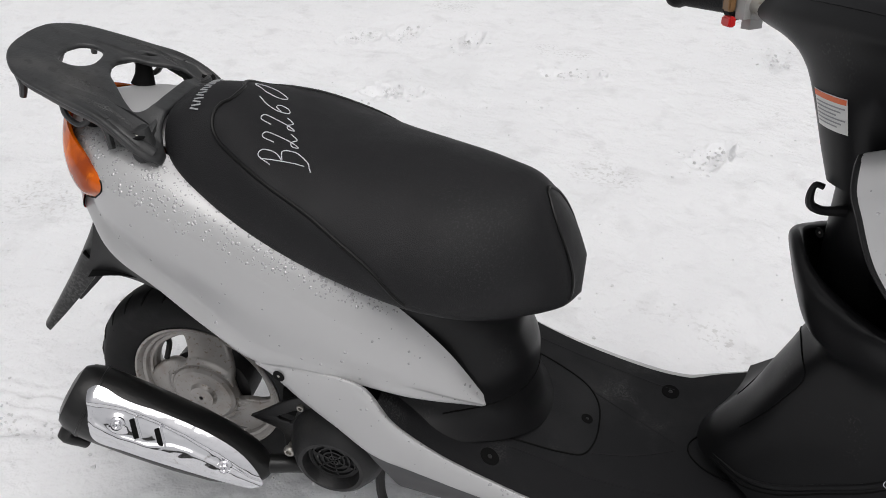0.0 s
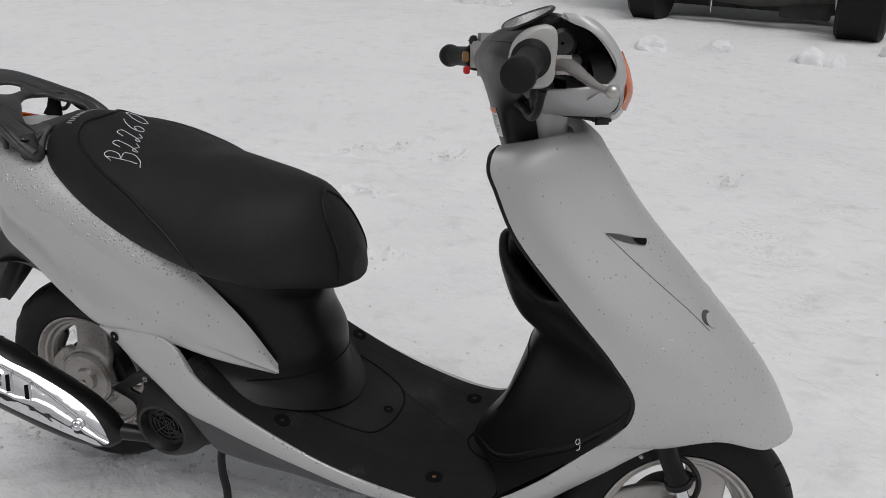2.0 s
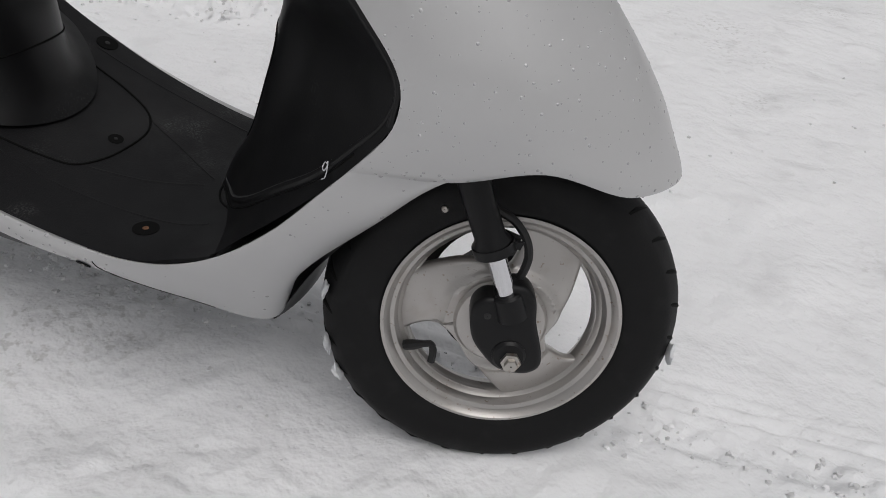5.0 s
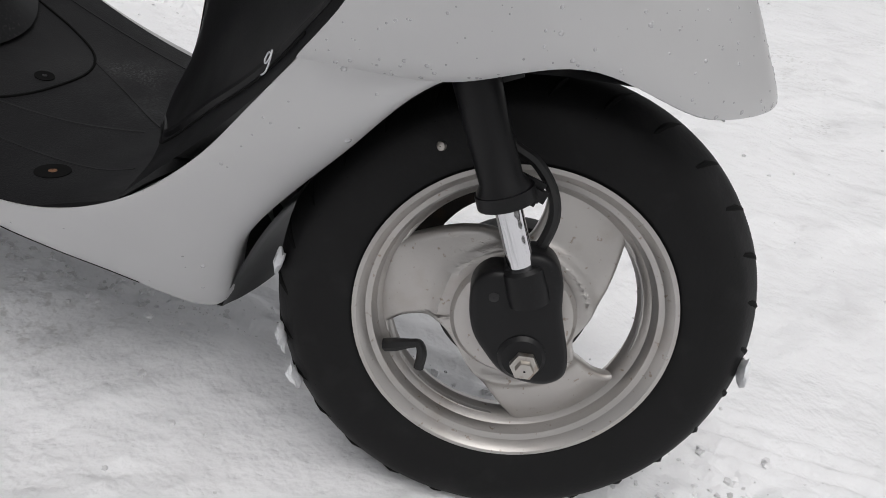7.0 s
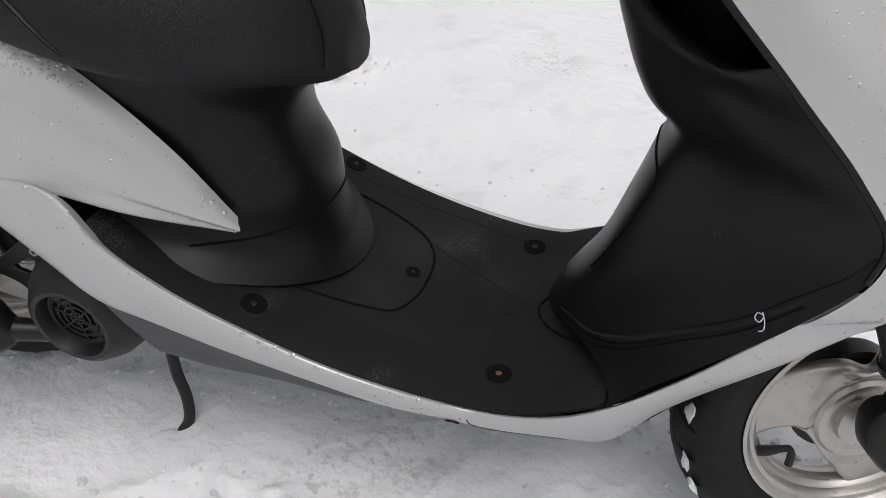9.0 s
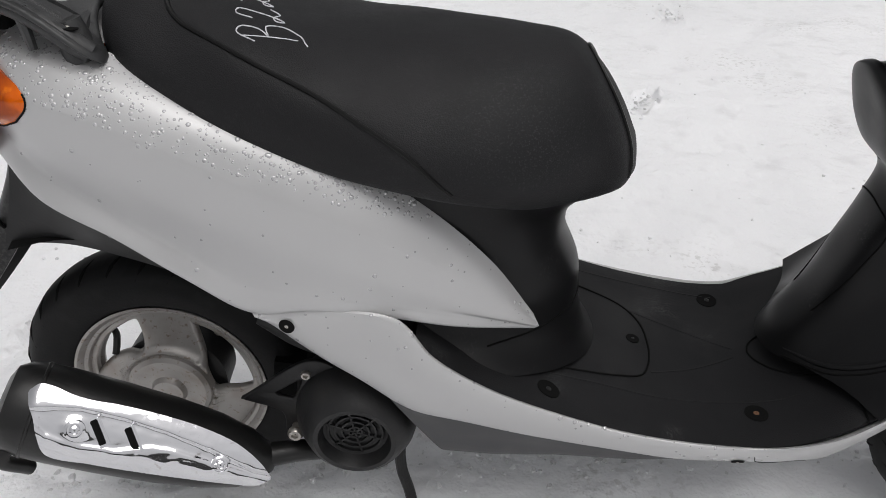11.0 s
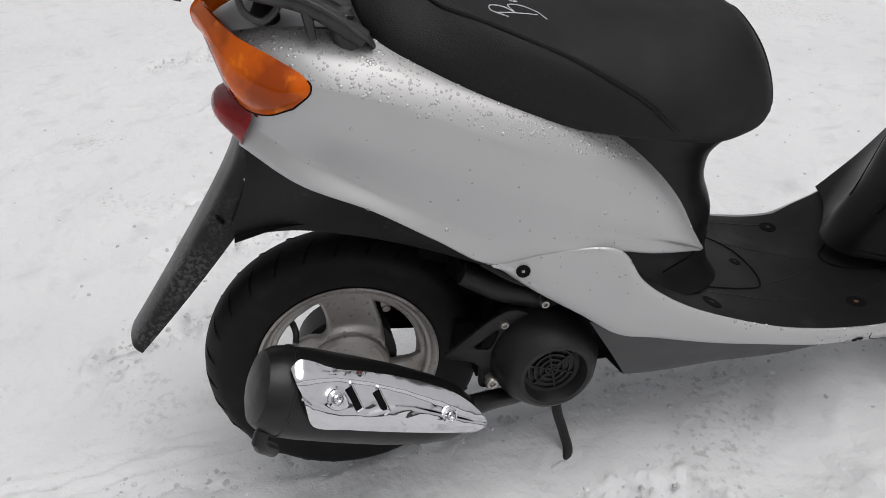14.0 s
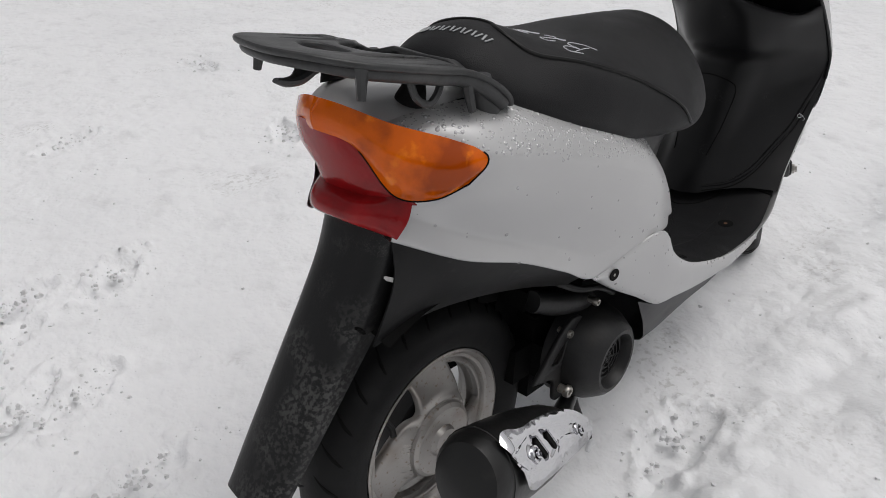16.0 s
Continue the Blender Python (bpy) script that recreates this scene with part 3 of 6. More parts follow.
for x, yb, zb, yw, zw, ys, zs, zt in (
        (0.046, 0.070, 0.785, 0.078, 0.795, 0.070, 0.806, 0.812), (0.054, 0.100, 0.758, 0.108, 0.783, 0.078, 0.810, 0.820), (0.080, 0.126, 0.742, 0.137, 0.770, 0.092, 0.814, 0.832),
        (0.130, 0.148, 0.718, 0.162, 0.750, 0.112, 0.801, 0.835), (0.200, 0.168, 0.688, 0.183, 0.722, 0.160, 0.777, 0.809), (0.300, 0.184, 0.657, 0.197, 0.690, 0.186, 0.734, 0.787),
        (0.380, 0.194, 0.640, 0.207, 0.664, 0.200, 0.698, 0.783), (0.430, 0.194, 0.630, 0.208, 0.652, 0.200, 0.690, 0.777), (0.500, 0.172, 0.613, 0.190, 0.642, 0.176, 0.692, 0.768),
        (0.556, 0.134, 0.602, 0.156, 0.634, 0.142, 0.686, 0.756), (0.590, 0.106, 0.596, 0.128, 0.624, 0.118, 0.668, 0.722), (0.616, 0.074, 0.590, 0.096, 0.612, 0.092, 0.640, 0.680), (0.634, 0.040, 0.592, 0.056, 0.606, 0.052, 0.620, 0.640)):
    half = [(x, -yb * 0.6, zb - 0.004), (x, -yb, zb), (x, -yw, zw), (x, -ys, zs), (x, -ys * 0.62, zs + (zt - zs) * 0.70), (x, 0, zt)]
    SEAT.append(whole([half])[0])
seat_grid = sheet(SEAT, 66, 72)
mid_y = middle_y(seat_grid[..., 2])
widen = np.interp(seat_grid[..., 0], [0.10, 0.16, 0.28, 0.42, 0.52], [1.0, 1.14, 1.10, 0.90, 0.80])
seat_grid[..., 1] = np.where(seat_grid[..., 1] > mid_y, mid_y + (seat_grid[..., 1] - mid_y) * widen, seat_grid[..., 1])
seat_tree = tree_of(seat_grid)
seat = part("seat", ringed(seat_grid), VINYL, scooter, "black vinyl seat with raised piping")
PIPE = [(0.139, -0.063, 0.842), (0.131, -0.072, 0.838), (0.1255, -0.0941, 0.831), (0.1302, -0.1137, 0.8163), (0.1426, -0.1267, 0.8056), (0.1806, -0.1493, 0.7926), (0.2233, -0.1673, 0.7748), (0.2875, -0.182, 0.744), (0.335, -0.1977, 0.7177), (0.38, -0.2035, 0.685), (0.4187, -0.2068, 0.6471)]
NOSE = [(0.566, -0.034, 0.744), (0.578, -0.056, 0.730), (0.594, -0.0735, 0.706), (0.608, -0.080, 0.675), (0.6186, -0.083, 0.648), (0.621, -0.087, 0.620), (0.6195, -0.088, 0.6075)]
for line, n in ((PIPE, 60), (NOSE, 30)):
    path = [tuple(p) for p in spline(line, n)]
    full = [other(p) for p in reversed(path[1:])] + path
    on = laid(spline(full[::2], 120), seat_tree, 0.0004, (0, 0, 1))
    part("piping", tube(on, 0.0027, 8), PIPING, seat, "black piping along the seat seam")


def strokes(lines, place, parent, name, radius, mat, tree, outward, label="", lift=0.0):
    """Drawn lines laid on a surface; place: from (across, up) to the world."""
    bms = [tube(laid([place(u, v) for u, v in spline([(*p, 0) for p in line], 4 * len(line) + 2)[:, :2]], tree, radius * 0.25 + lift, outward), radius, 5) for line in lines]
    return part(name, joined(*bms), mat, parent, label)


GLYPHS = {
    "B": [[(0.10, 1.0), (0.16, 0.5), (0.12, -0.02)], [(-0.15, 0.8), (0.25, 1.05), (0.62, 0.9), (0.55, 0.6), (0.2, 0.5)], [(0.2, 0.5), (0.75, 0.42), (0.8, 0.1), (0.4, -0.1), (-0.2, -0.12)]],
    "2": [[(0.10, 0.70), (0.3, 1.0), (0.6, 0.88), (0.52, 0.52), (0.25, 0.12), (0.06, 0.02), (0.08, 0.20), (0.30, 0.20), (0.55, 0.0), (0.85, 0.14)]],
    "6": [[(0.62, 1.0), (0.3, 0.8), (0.1, 0.4), (0.2, 0.05), (0.5, 0.05), (0.6, 0.3), (0.4, 0.46), (0.15, 0.32)]],
    "0": [[(0.4, 1.0), (0.14, 0.75), (0.1, 0.25), (0.35, 0.0), (0.62, 0.2), (0.66, 0.7), (0.45, 1.0), (0.3, 0.95)]],
    "9": [[(0.6, 0.75), (0.35, 0.98), (0.12, 0.75), (0.3, 0.5), (0.58, 0.7), (0.6, 0.95), (0.55, 0.4), (0.35, 0.02), (0.1, 0.06)]],
}
text = []
for k, c in enumerate("B2260"):
    for line in GLYPHS[c]:
        text.append([(k * 0.0325 + 0.031 * u, (0.050 if c == "B" else 0.043) * v) for u, v in line])
strokes(text, lambda u, v: (0.268 - 1.12 * v - 0.597 * u, -0.134 + u * 0.976 - 0.17 * v, 0.80), seat, "chalk_number", 0.0008, CHALK, seat_tree, (0, 0, 1), "hand-written chalk number B2260")
for k in range(7):
    y = 0.002 - 0.0150 * k
    bar = block((0.013, 0.0028, 0.0010), pose(0, 0.0036, 0, 0, 0, 12), 0.0003) if k else lathe([(0.0, 0.0075), (0.0008, 0.0075), (0.0010, 0.0045), (0.0004, 0.004), (0.0004, 0.0005)], pose(0, 0, 0, 90, 0, 0), 20)
    if k:
        bar = joined(bar, block((0.013, 0.0028, 0.0010), pose(0, -0.0036, 0, 0, 0, -12), 0.0003))
    hit, nrm, _, _ = seat_tree.find_nearest(Vector((0.084 + 0.0018 * k, y, 0.83)))
    nrm = nrm if nrm.z > 0 else -nrm
    side = Vector((0, 1, 0))
    ahead = side.cross(nrm).normalized()
    bar.transform(axes_matrix(hit + nrm * 0.0006, ahead, nrm.cross(ahead), nrm))
    part("printed_bar" if k else "emblem", bar, PRINT, seat, "pale grey printed mark")

# body under the seat
POST = [
    [(0.28, -0.150, 0.650), (0.43, -0.165, 0.640), (0.546, -0.120, 0.614), (0.602, -0.064, 0.604), (0.618, 0, 0.600)],
    [(0.28, -0.155, 0.620), (0.43, -0.156, 0.610), (0.532, -0.113, 0.588), (0.580, -0.059, 0.578), (0.593, 0, 0.576)],
    [(0.28, -0.160, 0.590), (0.43, -0.148, 0.578), (0.512, -0.105, 0.560), (0.553, -0.055, 0.550), (0.565, 0, 0.548)],
    [(0.28, -0.172, 0.520), (0.44, -0.138, 0.510), (0.509, -0.104, 0.512), (0.548, -0.056, 0.514), (0.560, 0, 0.515)],
    [(0.30, -0.180, 0.460), (0.455, -0.138, 0.452), (0.524, -0.105, 0.452), (0.568, -0.060, 0.452), (0.582, 0, 0.452)],
    [(0.33, -0.190, 0.430), (0.450, -0.142, 0.420), (0.524, -0.104, 0.406), (0.571, -0.057, 0.402), (0.585, 0, 0.401)],
    [(0.35, -0.198, 0.418), (0.452, -0.150, 0.404), (0.530, -0.103, 0.384), (0.577, -0.052, 0.376), (0.590, 0, 0.374)],
    [(0.36, -0.204, 0.408), (0.458, -0.162, 0.392), (0.540, -0.106, 0.364), (0.586, -0.051, 0.350), (0.598, 0, 0.346)],
    [(0.37, -0.207, 0.396), (0.468, -0.176, 0.376), (0.556, -0.116, 0.342), (0.602, -0.056, 0.324), (0.614, 0, 0.319)],
]
post_grid = sheet(whole(POST), 50, 40)
post_tree = tree_of(post_grid)
cover_low = part("body_cover", grid_bm(post_grid), BODYBLACK, scooter, "glossy black body cover below the seat")
line = spline([(0.46, -0.15, 0.404), (0.525, -0.112, 0.400), (0.568, -0.066, 0.406), (0.586, -0.03, 0.410), (0.588, 0.02, 0.410), (0.570, 0.06, 0.406), (0.53, 0.10, 0.400)], 40)
part("cover_seam", tube(laid(line, post_tree, 0.0002, (1, -0.3, 0)), 0.0014, 6), DARK, cover_low)

# floor
FLOOR = [[(x, -0.2125 + d, z - 0.001), (x, -0.19 + d, z), (x, -0.10, z - 0.003), (x, 0, z - 0.003)] for x, z, d in (
    (0.375, 0.455, 0.004), (0.392, 0.438, 0.002), (0.453, 0.391, 0.0), (0.541, 0.345, 0.002), (0.632, 0.312, 0.009), (0.723, 0.290, 0.014), (0.797, 0.281, 0.019), (0.850, 0.283, 0.022),
    (0.889, 0.294, 0.027), (0.944, 0.312, 0.038), (1.005, 0.350, 0.052), (1.04, 0.385, 0.058))]
floor_grid = sheet(whole(FLOOR), 44, 80)
floor_grid[..., 1] = np.where(floor_grid[..., 1] > 0, floor_grid[..., 1] * np.interp(floor_grid[..., 0], [0.4, 0.85, 0.95, 1.04], [0.92, 0.85, 1.0, 1.16]), floor_grid[..., 1])
floor_tree = tree_of(floor_grid)
deck = part("floorboard", grid_bm(floor_grid, 0.004), BLACK, scooter, "black textured floorboard with screw holes")
HATCH = [(0.549, 0.109, 0.342), (0.618, 0.099, 0.317), (0.669, 0.077, 0.303), (0.691, 0.044, 0.298), (0.696, -0.01, 0.297), (0.690, -0.05, 0.298), (0.674, -0.080, 0.301), (0.640, -0.092, 0.31), (0.585, -0.103, 0.329), (0.520, -0.118, 0.358)]
part("hatch_seam", tube(laid(spline(HATCH, 60), floor_tree, 0.0003, (0, 0, 1)), 0.0016, 6), DARK, deck, "seam of the battery hatch")
for pts in ([(0.536, 0.144, 0.348), (0.636, 0.145, 0.311), (0.738, 0.139, 0.288), (0.82, 0.125, 0.283)], [(0.50, -0.135, 0.37), (0.605, -0.119, 0.322), (0.689, -0.120, 0.298), (0.789, -0.112, 0.282), (0.881, -0.104, 0.292)],
            [(0.675, 0.070, 0.303), (0.746, 0.041, 0.287), (0.822, 0.001, 0.282)], [(0.690, -0.070, 0.301), (0.754, -0.048, 0.286), (0.818, -0.017, 0.282)]):
    part("raised_line", tube(laid(spline(pts, 30), floor_tree, -0.0012, (0, 0, 1)), 0.0022, 6), FENDER, deck)
for pts in ([(0.868, 0.029, 0.288), (0.846, 0.010, 0.283), (0.841, -0.012, 0.283), (0.858, -0.043, 0.285), (0.888, -0.068, 0.294), (0.934, -0.086, 0.311)], [(0.934, -0.088, 0.311), (0.939, -0.132, 0.312), (0.936, -0.192, 0.312)]):
    part("board_seam", tube(laid(spline(pts, 30), floor_tree, 0.0003, (0, 0, 1)), 0.0015, 6), DARK, deck)
for x, y, z in ((0.537, 0.163, 0.345), (0.536, -0.163, 0.345), (0.813, 0.119, 0.276), (0.817, -0.133, 0.277), (0.675, -0.001, 0.301), (0.957, -0.132, 0.325), (0.957, 0.120, 0.325)):
    hit, nrm, _, _ = floor_tree.find_nearest(Vector((x, y, z)))
    nrm = nrm if nrm.z > 0 else -nrm
    screw(hit + nrm * 0.0012, nrm, 0.0140 if abs(y) > 0.01 else 0.009, deck, RUST if x > 0.8 and y < 0 else ENGINE)

# side cowls
UP = [(0.187, -0.192, 0.487), (0.270, -0.206, 0.500), (0.356, -0.215, 0.495), (0.396, -0.215, 0.440), (0.460, -0.212, 0.390), (0.550, -0.209, 0.346), (0.640, -0.206, 0.313), (0.750, -0.202, 0.290), (0.830, -0.199, 0.284), (0.890, -0.196, 0.294), (0.944, -0.186, 0.314), (1.005, -0.177, 0.360), (1.060, -0.177, 0.420), (1.094, -0.1775, 0.459), (1.128, -0.178, 0.500)]
LOW = [(0.196, -0.190, 0.480), (0.250, -0.200, 0.437), (0.310, -0.206, 0.395), (0.368, -0.210, 0.353), (0.430, -0.209, 0.334), (0.520, -0.205, 0.306), (0.615, -0.200, 0.282), (0.713, -0.195, 0.260), (0.800, -0.168, 0.234), (0.880, -0.118, 0.186), (0.946, -0.082, 0.153), (1.008, -0.118, 0.268), (1.105, -0.136, 0.378), (1.178, -0.1415, 0.451), (1.262, -0.115, 0.478)]
MIDDLE = [tuple((np.array(a) + np.array(b)) / 2 + np.array((0, -0.007 if k < 8 else -0.012 if k < 13 else 0.004, 0))) for k, (a, b) in enumerate(zip(UP, LOW))]
INUP = [(x, y + 0.012, z - 0.010) for x, y, z in UP]
INLOW = [(x - 0.003, y + 0.022, z + 0.006) for x, y, z in LOW]
cowl_grid = sheet([INUP, UP, MIDDLE, LOW, INLOW], 110, 22)
cowl_tree = tree_of(cowl_grid)
for k, a in enumerate(both(cowl_grid)):
    if k:
        a = a[:, :80].copy()
        a[..., 2] -= 0.006
        a[..., 1] *= np.interp(a[..., 0], [0.4, 0.85, 0.98, 1.10], [0.93, 0.87, 1.0, 1.12])
    cowl = part("side_cowl", grid_bm(a), SILVER, scooter, "silver lower side cowl")
    s = -1 if k else 1
    if k:
        continue
    for x, y, z in ((0.229, -0.204, 0.477), (0.779, -0.193, 0.260)):
        hit, nrm, _, _ = cowl_tree.find_nearest(Vector((x, y, z)))
        nrm = nrm if nrm.y < 0 else -nrm
        screw(Vector((hit.x, s * hit.y, hit.z)) + Vector((nrm.x, s * nrm.y, nrm.z)) * 0.0022, (nrm.x, s * nrm.y, nrm.z), 0.0085 if x < 0.5 else 0.0075, cowl)
    part("cowl_seam", tube([Vector((p.x, s * p.y, p.z)) for p in laid(spline([(0.792, -0.20, 0.284), (0.800, -0.19, 0.262), (0.84, -0.16, 0.235), (0.90, -0.12, 0.20)], 24), cowl_tree, 0.0002, (0, -1, 0))], 0.0007, 6), DARK, cowl)
UNDER = [
    [(0.330, -0.196, 0.372), (0.37, -0.204, 0.350), (0.43, -0.202, 0.331), (0.52, -0.198, 0.303), (0.615, -0.193, 0.279), (0.72, -0.188, 0.256)],
    [(0.378, -0.186, 0.290), (0.41, -0.186, 0.285), (0.45, -0.186, 0.280), (0.54, -0.186, 0.268), (0.635, -0.186, 0.258), (0.722, -0.184, 0.249)],
    [(0.404, -0.168, 0.240), (0.42, -0.166, 0.236), (0.46, -0.168, 0.234), (0.56, -0.172, 0.238), (0.655, -0.178, 0.238), (0.724, -0.18, 0.243)],
    [(0.395, -0.10, 0.232), (0.42, -0.10, 0.228), (0.47, -0.10, 0.226), (0.57, -0.10, 0.228), (0.66, -0.10, 0.226), (0.74, -0.10, 0.20)],
]
for a in both(sheet(UNDER, 36, 16)):
    part("undercover", grid_bm(a), GREY, scooter, "grey plastic undercover")
BELLY = [[(x, -w, z), (x, -w * 0.5, z - 0.01), (x, 0, z - 0.012)] for x, w, z in ((0.38, 0.12, 0.235), (0.55, 0.12, 0.232), (0.72, 0.12, 0.215), (0.86, 0.115, 0.185), (0.95, 0.078, 0.150))]
part("belly_pan", grid_bm(sheet(whole(BELLY), 20, 16)), GREY, scooter)
FLAP = [[(0.951, -0.078, 0.150), (0.958, -0.04, 0.148), (0.960, 0, 0.147)], [(0.982, -0.098, 0.205), (0.985, -0.05, 0.22), (0.99, 0, 0.222)], [(1.030, -0.116, 0.285), (1.035, -0.06, 0.30), (1.04, 0, 0.305)], [(1.11, -0.13, 0.385), (1.12, -0.06, 0.42), (1.125, 0, 0.43)], [(1.19, -0.135, 0.455), (1.21, -0.06, 0.50), (1.21, 0, 0.51)], [(1.31, -0.10, 0.464), (1.31, -0.05, 0.50), (1.31, 0, 0.51)], [(1.36, -0.05, 0.444), (1.365, -0.02, 0.455), (1.366, 0, 0.458)]]
part("wheel_arch", grid_bm(sheet(whole(FLAP), 24, 40)), BODYBLACK, scooter, "black inner lining above the front wheel")

# leg shield, inner side
INNER = [
    [(0.945, -0.184, 0.318), (0.925, -0.13, 0.318), (0.890, -0.075, 0.312), (0.862, -0.04, 0.305), (0.852, 0, 0.303)],
    [(0.965, -0.181, 0.336), (0.940, -0.13, 0.334), (0.905, -0.075, 0.336), (0.876, -0.038, 0.338), (0.868, 0, 0.338)],
    [(1.025, -0.177, 0.388), (0.985, -0.13, 0.384), (0.940, -0.075, 0.386), (0.908, -0.040, 0.390), (0.902, 0, 0.391)],
    [(1.092, -0.178, 0.456), (1.045, -0.132, 0.455), (0.985, -0.080, 0.458), (0.934, -0.044, 0.460), (0.926, 0, 0.461)],
    [(1.134, -0.180, 0.516), (1.080, -0.134, 0.522), (1.012, -0.085, 0.526), (0.956, -0.048, 0.528), (0.946, 0, 0.530)],
    [(1.138, -0.180, 0.552), (1.075, -0.136, 0.560), (1.012, -0.094, 0.566), (0.966, -0.055, 0.570), (0.958, 0, 0.572)],
    [(1.105, -0.180, 0.602), (1.045, -0.142, 0.602), (0.990, -0.108, 0.606), (0.938, -0.070, 0.608), (0.926, 0, 0.612)],
    [(1.062, -0.180, 0.648), (1.020, -0.148, 0.645), (0.966, -0.116, 0.646), (0.914, -0.068, 0.654), (0.904, 0, 0.668)],
    [(1.020, -0.178, 0.690), (0.990, -0.152, 0.674), (0.945, -0.116, 0.682), (0.902, -0.062, 0.702), (0.888, 0, 0.720)],
    [(1.026, -0.172, 0.690), (1.000, -0.144, 0.675), (0.956, -0.108, 0.685), (0.912, -0.058, 0.706), (0.898, 0, 0.724)],
    [(1.034, -0.165, 0.680), (1.010, -0.135, 0.660), (0.968, -0.100, 0.665), (0.925, -0.054, 0.680), (0.912, 0, 0.690)],
    [(1.05, -0.15, 0.640), (1.03, -0.12, 0.610), (0.990, -0.085, 0.600), (0.960, -0.05, 0.600), (0.950, 0, 0.605)],
]
def wide_left(a, k):
    """The leg shield reaches further out on its left."""
    m = middle_y(a[..., 2])
    a[..., 1] = np.where(a[..., 1] > m, m + (a[..., 1] - m) * (1 + k * np.clip((a[..., 2] - 0.32) / 0.15, 0, 1)), a[..., 1])
    return a


inner_grid = wide_left(sheet(whole(INNER), 56, 70), 0.18)
shield_in = part("inner_leg_shield", grid_bm(inner_grid), BODYBLACK, scooter, "glossy black inner leg shield with open pocket")
inner_tree = tree_of(inner_grid)
LINING = [[(0.904, -0.156, 0.872), (0.955, -0.10, 0.876), (0.99, -0.05, 0.872), (0.995, 0, 0.868)], [(0.950, -0.168, 0.768), (1.0, -0.12, 0.768), (1.03, -0.06, 0.765), (1.04, 0, 0.763)], [(1.03, -0.174, 0.680), (1.06, -0.13, 0.67), (1.08, -0.06, 0.66), (1.09, 0, 0.66)], [(1.10, -0.17, 0.60), (1.1, -0.13, 0.56), (1.1, -0.06, 0.55), (1.1, 0, 0.55)]]
part("shield_lining", grid_bm(wide_left(sheet(whole(LINING), 30, 24), 0.18)), BODYBLACK, scooter)
part("lid_seam", tube(laid(spline([(0.905, -0.035, 0.375), (0.935, -0.055, 0.46), (0.952, -0.06, 0.52), (0.955, -0.02, 0.535), (0.955, 0.02, 0.535), (0.952, 0.06, 0.52), (0.935, 0.055, 0.46), (0.905, 0.035, 0.375)], 60), inner_tree, 0.0002, (-1, 0, 0)), 0.0013, 6), DARK, shield_in)
part("shield_foot", tube(laid(spline([(0.872, -0.045, 0.318), (0.900, -0.092, 0.330), (0.9452, -0.118, 0.349), (1.0022, -0.1402, 0.393), (1.048, -0.156, 0.430), (1.0909, -0.1640, 0.474), (1.1198, -0.1715, 0.508), (1.132, -0.175, 0.535)], 50), inner_tree, -0.0012, (-0.5, -0.6, 0.5)), [0.0022, 0.005, 0.005, 0.0045, 0.002], 8), BODYBLACK, shield_in, "rolled lower edge of the leg shield")
part("foot_seam", tube(laid(spline([(0.868, -0.050, 0.310), (0.900, -0.100, 0.324), (0.9452, -0.124, 0.341), (1.004, -0.1460, 0.387), (1.051, -0.1615, 0.425), (1.0939, -0.1690, 0.470)], 40), inner_tree, 0.0002, (-0.5, -0.6, 0.5)), 0.0012, 6), DARK, shield_in)
strokes([[(0.019 * u, 0.024 * v) for u, v in line] for line in GLYPHS["9"]], lambda u, v: (1.066 + 0.85 * u - 0.35 * v, -0.168 + 0.5 * v, 0.430 + v * 0.5 + 0.5 * u), shield_in, "chalk_mark", 0.0006, CHALK, inner_tree, (0, -1, 0.5), "hand-drawn chalk figure 9", 0.0042)

